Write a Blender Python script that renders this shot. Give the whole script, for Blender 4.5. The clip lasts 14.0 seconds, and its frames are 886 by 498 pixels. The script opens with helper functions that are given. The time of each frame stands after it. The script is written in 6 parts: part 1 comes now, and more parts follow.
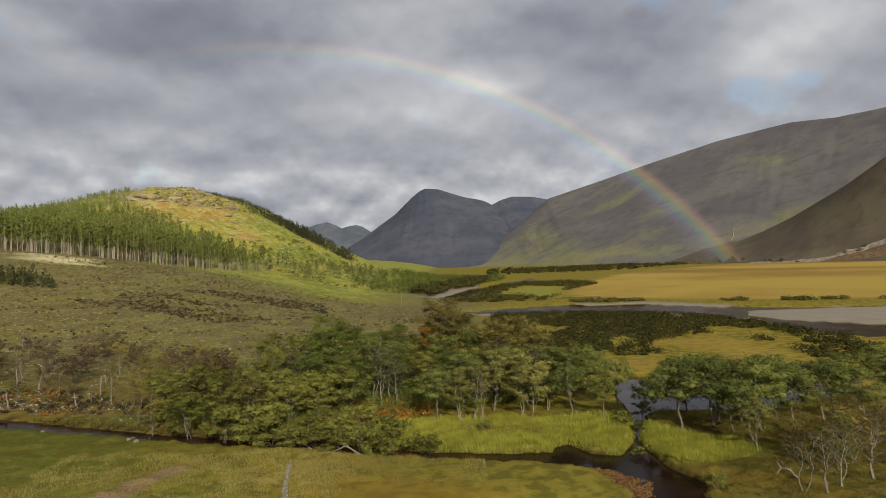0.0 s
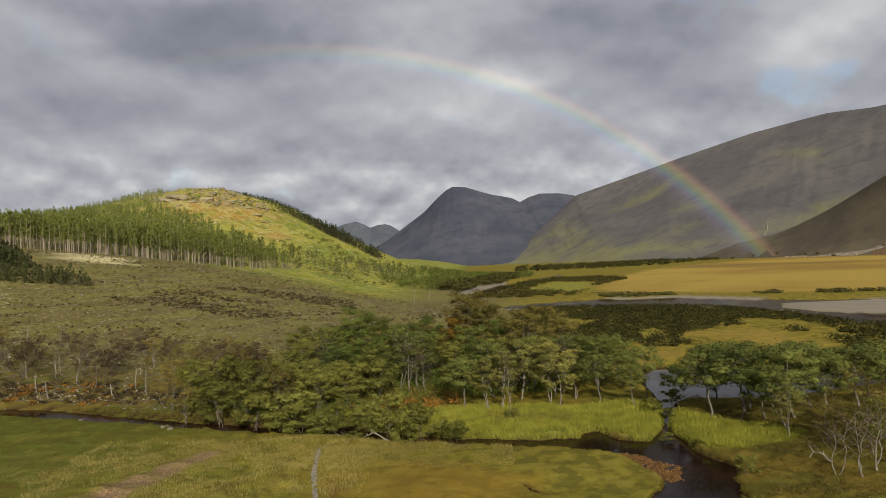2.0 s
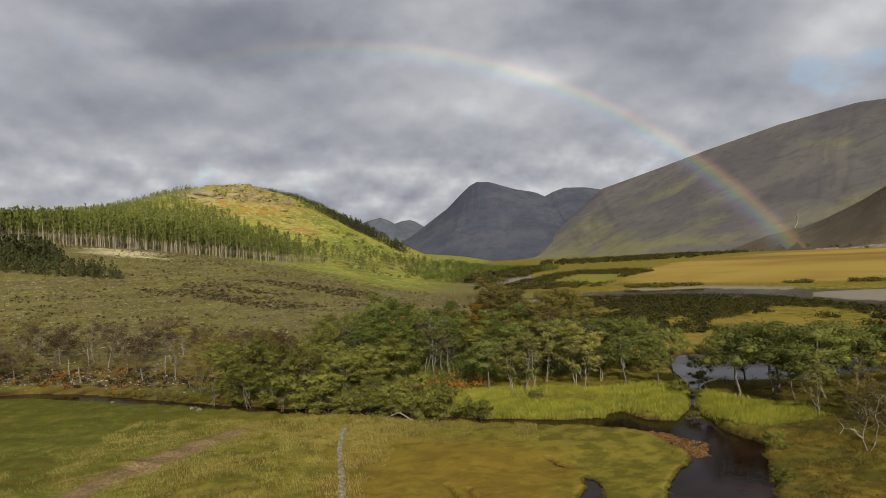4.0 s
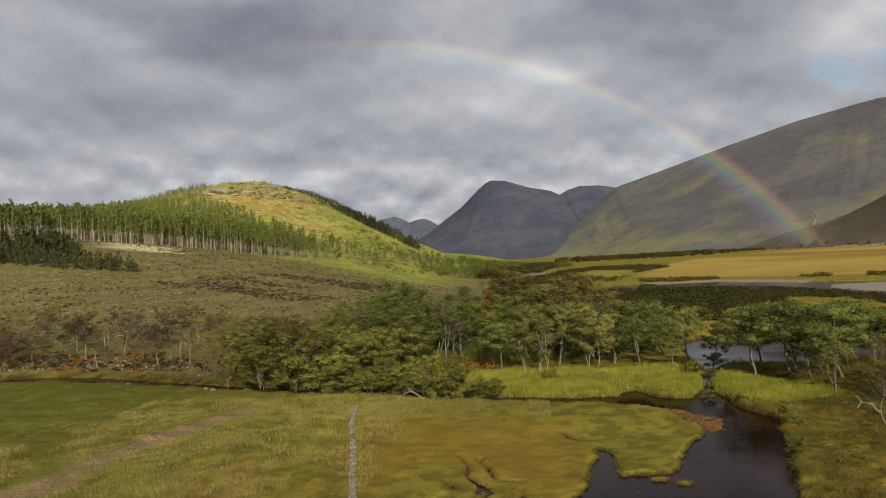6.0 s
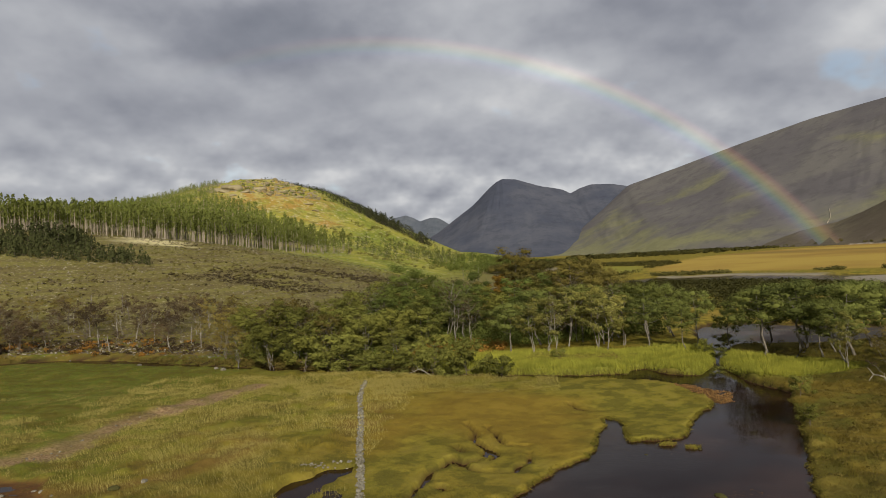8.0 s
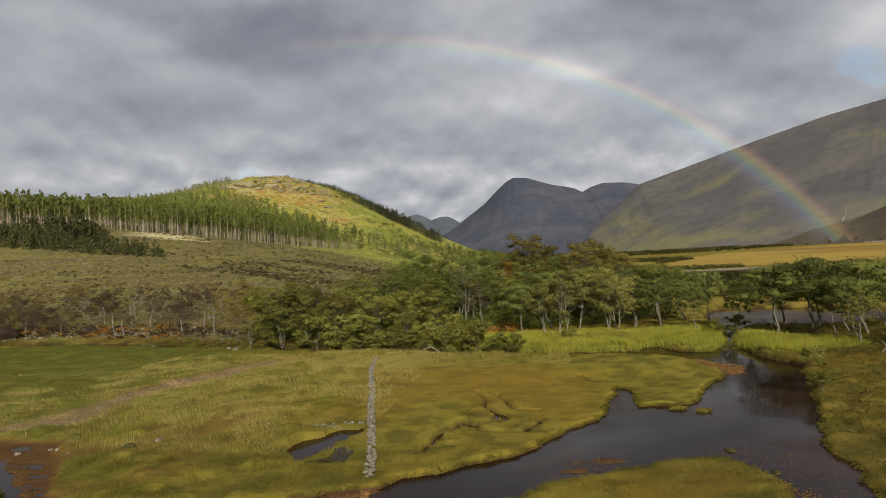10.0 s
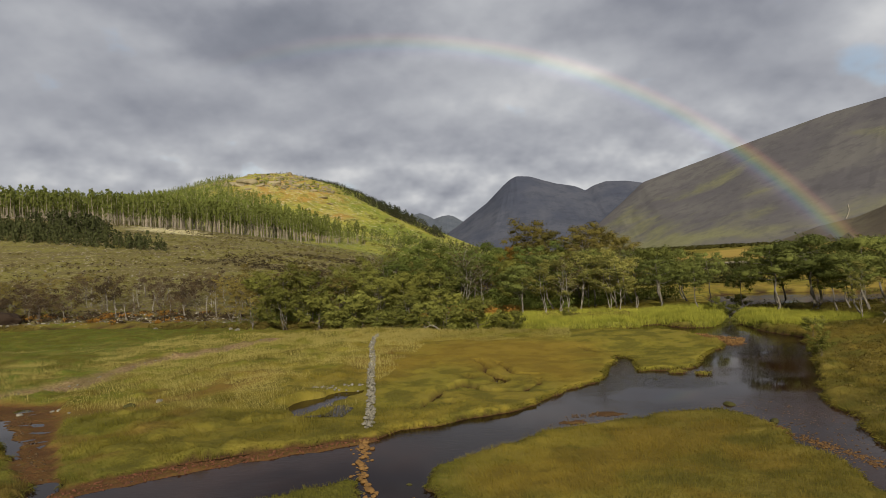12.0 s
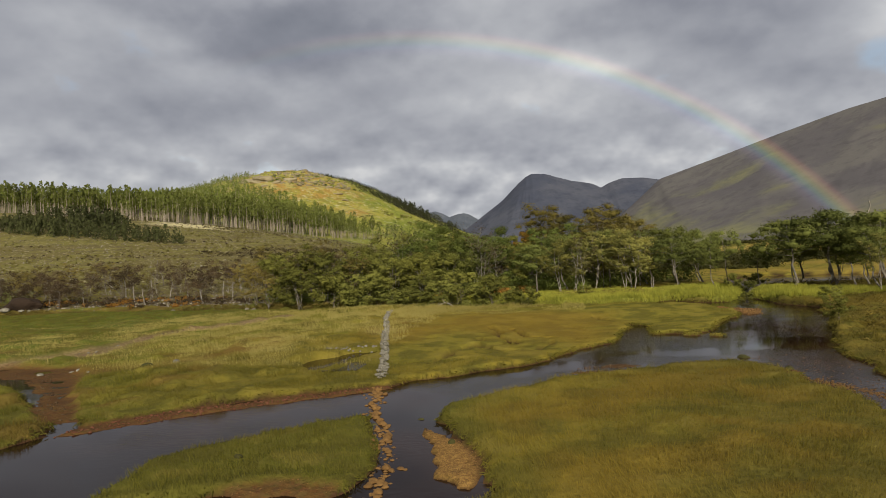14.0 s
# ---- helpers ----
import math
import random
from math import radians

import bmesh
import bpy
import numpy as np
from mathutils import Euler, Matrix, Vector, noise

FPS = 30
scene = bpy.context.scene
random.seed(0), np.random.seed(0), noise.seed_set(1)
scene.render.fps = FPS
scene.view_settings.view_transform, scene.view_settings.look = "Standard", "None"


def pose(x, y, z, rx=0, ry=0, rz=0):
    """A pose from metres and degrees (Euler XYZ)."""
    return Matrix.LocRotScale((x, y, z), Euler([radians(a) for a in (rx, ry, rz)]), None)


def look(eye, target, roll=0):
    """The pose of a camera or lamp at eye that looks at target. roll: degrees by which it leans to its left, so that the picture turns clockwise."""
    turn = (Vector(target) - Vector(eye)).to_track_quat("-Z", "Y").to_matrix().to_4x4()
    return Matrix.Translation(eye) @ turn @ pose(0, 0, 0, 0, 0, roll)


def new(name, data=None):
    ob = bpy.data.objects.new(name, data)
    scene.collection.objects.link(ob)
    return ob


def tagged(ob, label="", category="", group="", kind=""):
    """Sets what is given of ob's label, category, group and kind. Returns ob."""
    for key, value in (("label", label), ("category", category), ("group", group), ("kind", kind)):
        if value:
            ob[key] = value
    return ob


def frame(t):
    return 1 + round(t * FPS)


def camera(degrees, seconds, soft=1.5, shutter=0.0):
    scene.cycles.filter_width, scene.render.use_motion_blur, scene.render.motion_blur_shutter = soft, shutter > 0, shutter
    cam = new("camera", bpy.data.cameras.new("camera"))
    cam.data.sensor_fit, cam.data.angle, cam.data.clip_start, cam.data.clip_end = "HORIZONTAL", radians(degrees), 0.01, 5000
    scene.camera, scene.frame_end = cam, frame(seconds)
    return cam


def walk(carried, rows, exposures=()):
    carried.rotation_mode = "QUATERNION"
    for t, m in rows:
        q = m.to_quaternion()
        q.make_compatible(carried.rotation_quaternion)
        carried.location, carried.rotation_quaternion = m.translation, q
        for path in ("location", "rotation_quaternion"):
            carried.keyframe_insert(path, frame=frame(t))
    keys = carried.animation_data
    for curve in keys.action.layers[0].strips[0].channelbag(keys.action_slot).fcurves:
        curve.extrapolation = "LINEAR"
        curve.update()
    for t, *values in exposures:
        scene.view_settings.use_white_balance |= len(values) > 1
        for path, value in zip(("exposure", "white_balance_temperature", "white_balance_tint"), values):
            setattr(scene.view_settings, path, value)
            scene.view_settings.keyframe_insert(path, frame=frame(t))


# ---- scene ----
cam = camera(65.8, 14.0, 0.8)
PATH = [
    (0, (0.714, 0.641, 19.421), (0.707, 2.64, 19.464), -1.8),
    (0.5, (0.767, 0.574, 19.187), (0.738, 2.573, 19.23), -1.9),
    (1, (0.823, 0.533, 18.889), (0.772, 2.532, 18.931), -2.0),
    (1.5, (0.883, 0.462, 18.597), (0.814, 2.46, 18.638), -2.2),
    (2, (1.024, 0.408, 18.24), (0.934, 2.406, 18.281), -2.4),
    (2.5, (1.094, 0.35, 17.912), (0.986, 2.347, 17.951), -2.6),
    (3, (1.112, 0.276, 17.517), (0.982, 2.272, 17.553), -2.7),
    (5.5, (1.19, 0.498, 14.961), (0.997, 2.489, 14.991), -2.9),
    (6, (1.245, 0.495, 14.398), (1.041, 2.484, 14.429), -2.9),
    (6.5, (1.266, 0.538, 13.873), (1.053, 2.526, 13.903), -2.9),
    (7, (1.265, 0.525, 13.292), (1.044, 2.513, 13.322), -2.9),
    (7.5, (1.346, 0.517, 12.757), (1.115, 2.503, 12.785), -2.9),
    (8, (1.378, 0.544, 12.108), (1.142, 2.53, 12.138), -2.9),
    (10.5, (1.329, 0.297, 9.281), (1.052, 2.277, 9.31), -2.9),
    (11, (1.35, 0.332, 8.677), (1.068, 2.312, 8.706), -2.9),
    (11.5, (1.4, 0.346, 8.13), (1.124, 2.327, 8.159), -2.9),
    (12, (1.45, 0.287, 7.578), (1.173, 2.267, 7.605), -3.0),
    (12.5, (1.504, 0.245, 7.012), (1.218, 2.224, 7.039), -3.0),
    (13, (1.521, 0.192, 6.426), (1.222, 2.17, 6.453), -3.1),
    (13.5, (1.52, 0.164, 5.891), (1.21, 2.139, 5.917), -3.1),
    (14, (1.503, 0.198, 5.286), (1.181, 2.172, 5.311), -3.2),
]
walk(cam, [(t, look(eye, target, roll)) for t, eye, target, roll in PATH])

# ---- world, sun ----
SUN_EL, SUN_AZ = 23.75, 167.5          # the sun stands behind the camera, opposite the rainbow's centre
AXIS = Vector((math.sin(radians(-12.5)) * math.cos(radians(SUN_EL)), math.cos(radians(-12.5)) * math.cos(radians(SUN_EL)), -math.sin(radians(SUN_EL))))


def N(tree, kind, out=0, setup=None, **inputs):
    """A node with its inputs set or linked; returns one output. Input names: their label with _ for space, or i0, i1."""
    n = tree.nodes.new(kind)
    setup = setup or {}
    if "operation" in setup:
        n.operation = setup["operation"]
    if "use_clamp" in setup:
        n.use_clamp = setup["use_clamp"]
    if "interpolation_type" in setup:
        n.interpolation_type = setup["interpolation_type"]
    if "attribute_name" in setup:
        n.attribute_name = setup["attribute_name"]
    if "sky_type" in setup:
        n.sky_type, n.sun_disc = setup["sky_type"], setup["sun_disc"]
        n.sun_elevation, n.sun_rotation = setup["sun_elevation"], setup["sun_rotation"]
    for k, v in inputs.items():
        s = n.inputs[int(k[1:])] if k[0] == "i" and k[1:].isdigit() else n.inputs[k.replace("_", " ")]
        if isinstance(v, bpy.types.NodeSocket):
            tree.links.new(v, s)
        else:
            s.default_value = v
    return n.outputs[out]


def M(tree, op, a, b=0.0, clamp=False):
    return N(tree, "ShaderNodeMath", setup={"operation": op, "use_clamp": clamp}, i0=a, i1=b)


def mixc(tree, f, a, b, blend="MIX"):
    n = tree.nodes.new("ShaderNodeMix")
    n.data_type, n.blend_type = "RGBA", blend
    for s, v in ((n.inputs[0], f), (n.inputs[6], a), (n.inputs[7], b)):
        if isinstance(v, bpy.types.NodeSocket):
            tree.links.new(v, s)
        else:
            s.default_value = v if isinstance(v, (int, float)) else (*v, 1.0)[:4]
    return n.outputs[2]


def ramp(tree, f, lo, hi, a=0.0, b=1.0):
    return N(tree, "ShaderNodeMapRange", setup={"interpolation_type": "SMOOTHSTEP"}, i0=f, i1=lo, i2=hi, i3=a, i4=b)


def noise_tex(tree, vec, scale, detail=4.0, rough=0.55, distort=0.0):
    return N(tree, "ShaderNodeTexNoise", Vector=vec, Scale=scale, Detail=detail, Roughness=rough, Distortion=distort)


def build_world():
    w = bpy.data.worlds.new("sky")
    scene.world = w
    w.use_nodes = True
    t = w.node_tree
    t.nodes.clear()
    way = N(t, "ShaderNodeTexCoord", 0)
    sep = t.nodes.new("ShaderNodeSeparateXYZ")
    t.links.new(way, sep.inputs[0])
    X, Y, Z = sep.outputs
    flat = N(t, "ShaderNodeVectorMath", setup={"operation": "MULTIPLY"}, i0=way, i1=(1.0, 1.0, 1.55))

    def heap(dx, dz, scale, detail, rough, twist):
        """Cloud heaps, a little wider than tall."""
        at = N(t, "ShaderNodeVectorMath", setup={"operation": "ADD"}, i0=flat, i1=(dx, 0.0, dz))
        return noise_tex(t, at, scale, detail, rough, twist)

    large, mid = heap(3.1, 0.4, 2.4, 2.0, 0.4, 0.0), heap(1.3, 2.2, 6.2, 5.0, 0.45, 0.0)
    above = heap(1.3, 2.2 + 0.05, 6.2, 5.0, 0.45, 0.0)
    fine, over = heap(0.2, 5.1, 14.0, 3.0, 0.5, 0.0), heap(0.2, 5.1 + 0.03, 14.0, 3.0, 0.5, 0.0)

    def lobe(az, el, wide, tall):
        """A soft oval of the cloud deck round a direction."""
        d = Vector((math.sin(radians(az)) * math.cos(radians(el)), math.cos(radians(az)) * math.cos(radians(el)), math.sin(radians(el))))
        off = N(t, "ShaderNodeVectorMath", setup={"operation": "SUBTRACT"}, i0=way, i1=d)
        sq = N(t, "ShaderNodeVectorMath", setup={"operation": "MULTIPLY"}, i0=off, i1=(1 / wide, 1 / wide, 1 / tall))
        ln = N(t, "ShaderNodeVectorMath", 1, setup={"operation": "LENGTH"}, i0=sq)
        return ramp(t, M(t, "ADD", ln, M(t, "MULTIPLY", M(t, "SUBTRACT", mid, 0.5), 1.4)), 1.0, 0.15)

    low = M(t, "SUBTRACT", ramp(t, Z, 0.24, 0.06), ramp(t, Z, 0.40, 0.80, 0, 1.1))
    bright = M(t, "ADD", M(t, "MULTIPLY", M(t, "SUBTRACT", large, 0.5), -0.55), M(t, "MULTIPLY", M(t, "SUBTRACT", mid, 0.5), -0.30))
    bright = M(t, "ADD", bright, M(t, "MULTIPLY", M(t, "SUBTRACT", mid, above), 0.72))
    bright = M(t, "ADD", bright, M(t, "MULTIPLY", M(t, "MULTIPLY", M(t, "SUBTRACT", fine, over), M(t, "ADD", low, 0.30)), 1.05))
    bright = M(t, "ADD", M(t, "ADD", bright, 0.57), M(t, "MULTIPLY", low, 0.10))
    for az, el, wide, tall, gain in CLOUDS:
        bright = M(t, "ADD", bright, M(t, "MULTIPLY", lobe(az, el, wide, tall), gain))
    r = t.nodes.new("ShaderNodeValToRGB")
    t.links.new(bright, r.inputs[0])
    e = r.color_ramp.elements
    e[0].position, e[0].color = 0.0, (0.182, 0.196, 0.236, 1)
    e[1].position, e[1].color = 1.0, (0.62, 0.625, 0.635, 1)
    for p, c in ((0.3, (0.258, 0.270, 0.312, 1)), (0.55, (0.355, 0.367, 0.405, 1)), (0.78, (0.458, 0.470, 0.500, 1))):
        k = e.new(p)
        k.color = c
    sky = N(t, "ShaderNodeTexSky", setup={"sky_type": "NISHITA", "sun_disc": False, "sun_elevation": radians(SUN_EL), "sun_rotation": radians(SUN_AZ)})
    gap = ramp(t, M(t, "ADD", M(t, "MULTIPLY", lobe(25.8, 12.0, 0.10, 0.045), 0.72), M(t, "ADD", M(t, "MULTIPLY", M(t, "SUBTRACT", mid, 0.5), 2.2), M(t, "MULTIPLY", M(t, "SUBTRACT", fine, 0.5), 1.4))), 0.36, 0.75)
    clear = N(t, "ShaderNodeBackground", Color=sky, Strength=0.12)
    cloud = N(t, "ShaderNodeBackground", Color=r.outputs[0], Strength=1.0)
    both = N(t, "ShaderNodeMixShader", i0=M(t, "MULTIPLY", gap, 0.5), i1=cloud, i2=clear)
    o = t.nodes.new("ShaderNodeOutputWorld")
    t.links.new(both, o.inputs[0])


# azimuth, elevation (degrees), width, height, gain of the deck's large dark and bright masses
CLOUDS = ((-20, 18.5, 0.26, 0.075, -0.34), (-31, 20.5, 0.14, 0.05, -0.10), (12, 18.5, 0.22, 0.075, -0.20), (-29.5, 15.4, 0.12, 0.025, 0.14), (-30, 11.6, 0.16, 0.05, -0.16),
          (-2, 13, 0.20, 0.06, 0.16), (-20, 7.3, 0.42, 0.030, 0.20), (5, 15.3, 0.09, 0.035, 0.22), (27, 16.5, 0.17, 0.10, 0.42), (-8, 9.6, 0.22, 0.03, -0.10), (12, 9, 0.16, 0.05, 0.06))
build_world()
sun = new("sun", bpy.data.lights.new("sun", "SUN"))
sun.data.energy, sun.data.angle, sun.data.color = 4.8, radians(1.0), (1.0, 0.93, 0.80)
sun.matrix_world = look((0, 0, 0), AXIS)

# ---- plan of the land ----
RNG = np.random.default_rng(7)
TABLE = RNG.random((256, 256))


def vnoise(x, y, s=0):
    """Smooth value noise of plan coordinates, 0 to 1."""
    x, y = np.asarray(x, float) + 17.3 * s, np.asarray(y, float) - 9.1 * s
    i, j = np.floor(x).astype(int), np.floor(y).astype(int)
    u, v = x - i, y - j
    u, v = u * u * (3 - 2 * u), v * v * (3 - 2 * v)
    a, b, c, d = TABLE[i & 255, j & 255], TABLE[(i + 1) & 255, j & 255], TABLE[i & 255, (j + 1) & 255], TABLE[(i + 1) & 255, (j + 1) & 255]
    return (a * (1 - u) + b * u) * (1 - v) + (c * (1 - u) + d * u) * v


def fbm(x, y, n=4, s=0):
    out, amp, tot = 0.0, 1.0, 0.0
    for k in range(n):
        out, tot = out + amp * vnoise(np.asarray(x) * 2 ** k, np.asarray(y) * 2 ** k, s + 3 * k), tot + amp
        amp *= 0.5
    return out / tot


def step(a, b, x):
    q = np.clip((x - a) / (b - a), 0, 1)
    return q * q * (3 - 2 * q)


def line_dist(pts, X, Y, closed=False):
    d = np.full(np.shape(X), 1e9)
    for (ax, ay), (bx, by) in zip(pts, (*pts[1:], pts[0]) if closed else pts[1:]):
        ex, ey = bx - ax, by - ay
        k = np.clip(((X - ax) * ex + (Y - ay) * ey) / (ex * ex + ey * ey + 1e-9), 0, 1)
        d = np.minimum(d, (X - ax - k * ex) ** 2 + (Y - ay - k * ey) ** 2)
    return np.sqrt(d)


def inside(pts, X, Y):
    odd = np.zeros(np.shape(X), bool)
    for (ax, ay), (bx, by) in zip(pts, (*pts[1:], pts[0])):
        odd ^= ((ay > Y) != (by > Y)) & (X < (bx - ax) * (Y - ay) / (by - ay + 1e-12) + ax)
    return odd


def area(pts, X, Y, far=60.0):
    """Signed distance to a polygon, negative inside; far outside it is just large."""
    out = np.full(np.shape(X), float(far))
    p = np.array(pts)
    near = (X > p[:, 0].min() - far) & (X < p[:, 0].max() + far) & (Y > p[:, 1].min() - far) & (Y < p[:, 1].max() + far)
    x, y = X[near], Y[near]
    d = line_dist(pts, x, y, True)
    out[near] = np.where(inside(pts, x, y), -d, d)
    return out


# the river with its side stream and the channel to the back water
RIVER = [(-60, -2), (-34, 11), (-24, 17), (-17.9, 21.4), (-17.5, 23.4), (-16.4, 25.3), (-14.9, 26.9), (-12.7, 28.5), (-10.4, 29.5), (-8.7, 30.5), (-6.6, 31.2),
         (-5.4, 33), (-3.8, 33.4), (-2, 35.3), (-0.4, 36.7), (1.7, 39.7), (3.8, 43), (5, 45), (5.6, 49), (6.9, 53.4), (7.6, 52), (7.5, 46.8), (11, 47.6), (12.8, 52.2),
         (15.5, 57), (17.4, 61.5), (13.6, 66), (7.8, 69.4), (-0.6, 70.9), (-9.1, 73.3), (-17.1, 75.8), (-27.3, 78.8), (-45.2, 85.9), (-66, 92.2), (-80, 90)]
STREAM_N = [(-120, 92), (-120, 100), (-77, 97.5), (-69.8, 99.2), (-59.3, 96.6), (-47.3, 91), (-35.4, 86), (-26.9, 82.6), (-18.3, 81), (-9.3, 76.2), (-2.4, 73.4),
            (5.2, 71.8), (11.4, 72.1), (12, 74), (13.7, 75.5), (15.2, 71.5), (17.8, 70.5), (19.6, 73.5), (21.9, 80.5), (24.0, 89), (24.4, 98), (26, 108), (30, 115), (37, 117),
            (45, 112), (54, 106), (64, 101), (54, 95), (45, 91), (37, 88.4), (31, 88.6), (27.4, 90), (25.4, 88), (23.5, 82), (21.4, 76.5), (21, 71.8), (21.4, 66.2), (22.9, 61.3), (21.8, 57.3)]
RIGHT_BANK = [(19.1, 48.1), (18, 45.7), (16.5, 41.3), (15.2, 35.5), (14.6, 31.8), (14.3, 28), (15.5, 20), (20, 12), (26, 3), (20, -8), (-20, -6)]
RIVER = RIVER + STREAM_N + RIGHT_BANK
ISLE_EAST = [(-0.3, 16.8), (-0.8, 19.1), (-1.9, 22), (-2.7, 23.4), (-3.2, 25.5), (-2.2, 27.4), (-0.7, 28.8), (0.6, 30.5), (1.7, 31.6), (4.5, 33.4), (7.3, 35.1), (10.2, 35.4),
             (10.7, 33.9), (11.3, 32), (11.1, 28.6), (12, 27.5), (11.8, 24.4), (12.4, 18), (11, 9), (5, 3), (-4, 2), (-2, 12)]
ISLE_WEST = [(-10.6, 15.6), (-10.9, 18.2), (-11.2, 19.8), (-9.7, 21.6), (-8.4, 23.4), (-5.8, 25.3), (-5.1, 23.8), (-4.3, 21.0), (-4.0, 18.4), (-4.5, 17.0), (-6.6, 17.4), (-8.6, 16.2)]
CREEK = [(-36, 40.5), (-30, 38.5), (-26.8, 35), (-23.2, 30.6), (-19.2, 26.4), (-16.8, 23.8), (-18.0, 23.0), (-20.5, 25.6), (-24.5, 29.6), (-28.5, 33.6), (-36, 37)]
POOL = [(-13.0, 36.6), (-12.8, 38.9), (-11.8, 39.3), (-11.5, 41.0), (-9.9, 41.6), (-9.6, 40.4), (-10.3, 39.4), (-10.6, 37.4), (-11.6, 35.3)]
FAR_RIVER = [(4, 276), (30, 296), (53, 306), (66, 307), (90, 303), (111, 266), (126, 252), (160, 246), (260, 240), (330, 170), (180, 120), (112, 138), (93, 165), (93, 200), (81, 237), (66, 256),
             (46, 263), (14, 262)]
FAR_SAND = [(97, 222), (106, 243), (138, 246), (170, 240), (240, 234), (200, 190), (118, 181), (103, 202)]
FAR_REACH = [(-10, 392), (-3, 440), (10, 500), (32, 565), (70, 700), (100, 800), (90, 700), (45, 560), (30, 500), (20, 440), (12, 388)]
FAR_SHORE = [(-17, 405), (-8, 450), (4, 494), (28, 568), (26, 550), (14, 494), (5, 440), (-4, 388)]
FAR_CREEK = [(52, 352), (66, 372), (84, 372), (80, 352)]
FAR_SPIT = [(12, 266), (46, 262), (68, 252), (84, 236), (98, 212), (94, 203), (78, 230), (62, 246), (44, 254), (13, 252)]
FAR_STRAND = [(58, 307), (90, 304), (112, 268), (106, 261), (86, 291), (60, 298)]
BARS = {"near": [(-3.6, 23.6), (-3.0, 21.2), (-2.3, 18.6), (-1.6, 17.6), (-0.9, 17.4), (-0.8, 18.6), (-1.4, 20.6), (-2.4, 22.4)],
        "mid": [(1.3, 33.2), (2.6, 35.6), (4.9, 35.9), (5.6, 35.0), (3.2, 33.4)],
        "east": [(10.6, 34), (12.3, 35.2), (13.2, 31.5), (13.8, 28.3), (12.4, 26.6), (11.2, 28.6), (11.6, 32)],
        "point": [(10.6, 68.2), (13.4, 67.4), (15.8, 66.2), (18.6, 62), (17.6, 58.4), (16.2, 57.6), (15.4, 61), (13.4, 65.4)],
        "shore": [(-17.3, 22.7), (-14.2, 25.4), (-10.1, 28.2), (-8.2, 29.5), (-6.2, 30.9), (-6.6, 31.3), (-10.4, 29.5), (-14.9, 26.9), (-17.4, 24.4)],
        "creek": [(-36, 41.5), (-29, 40), (-26, 36), (-22.6, 31), (-19.6, 27.4), (-18.2, 25.2), (-19.6, 25.2), (-24, 29.8), (-27.5, 34), (-31, 36.5), (-36, 37.5)],
        "isle": [(-7.4, 17.3), (-6.0, 17.7), (-4.8, 17.4), (-4.6, 16.6), (-7, 16.5)]}
TRACK = [(-37, 41), (-34.9, 43.5), (-32.4, 45.8), (-31.6, 51.2), (-31.0, 56), (-29.2, 60.6), (-27.9, 65.0), (-26.7, 67.7)]
OLD_TRACK = [(-33, 37), (-29.8, 37.3), (-26.3, 37.4), (-23.2, 38.1), (-20.6, 39.7), (-18.3, 42.4), (-17.6, 47.1)]
MARSH = [(-11.7, 54.0), (-9.5, 59.7), (-5.9, 62.6), (-0.8, 64.0), (4.0, 58.1), (5.2, 50.7), (3.2, 43.7), (-0.3, 45.2), (-6.1, 49.2), (-8.3, 45.7), (-10.0, 47.2)]
ISLETS = ([(8.9, 46.0), (9.6, 46.7), (10.6, 46.5), (10.4, 45.9)], [(10.6, 45.2), (11.0, 46.0), (11.9, 45.8), (11.7, 45.0)])
CRACKS = ([(-5.3, 36.2), (-5.2, 37.1), (-4.9, 39.4), (-4.5, 41.2), (-3.8, 43.0), (-3.2, 42.0), (-2.7, 42.6), (-2.1, 43.7), (-1.7, 45.0), (-2.3, 47.1), (-2.8, 48.6), (-3.8, 51.0)],
          [(-4.0, 45.8), (-3.3, 44.4)], [(-0.4, 46.5), (0.5, 46.1), (1.3, 45.8)], [(-2.0, 50.6), (-1.1, 48.4), (-0.4, 46.5)], [(-2.0, 40.9), (-1.2, 40.7), (-0.2, 40.8), (0.6, 42), (1.1, 42.4), (1.2, 44.2)],
          [(4.2, 58.5), (4.9, 57.1), (5.7, 56.2)], [(-3.7, 41.9), (-2.7, 41.5), (-2.0, 40.9)], [(-4.0, 38.0), (-3.6, 37.4)], [(-1.7, 45.0), (-1.2, 44.2), (-1.5, 43)])
WIDE = [0.17, 0.15, 0.18, 0.11, 0.11, 0.12, 0.18, 0.20, 0.11]
MEADOW = [(66, 390), (120, 581), (220, 859), (387, 1144), (640, 1500), (2500, 1900), (2500, 235), (300, 262), (152, 284), (126, 304), (86, 335)]
LUSH = [(-8, 74), (5, 71), (11.6, 71.2), (14, 74.6), (17.6, 69.6), (20.6, 74), (22.6, 81), (24, 87), (12, 86), (2, 88), (-5, 86), (-14, 92), (-19, 88), (-12, 80)]
LUSH_EAST = [(21, 71), (22.4, 66), (27, 66), (33, 69.5), (31, 73.5), (27, 75.5), (25, 79.5), (24, 84), (22, 78)]
GOLD = [(46, 160), (61, 164), (70, 148), (62, 116), (90, 96), (100, 92), (84, 86), (58, 92), (45, 106), (30, 128), (36, 134), (50, 120), (54, 140)]
GREEN_FAR = [(26, 392), (61, 523), (83, 502), (60, 370)]


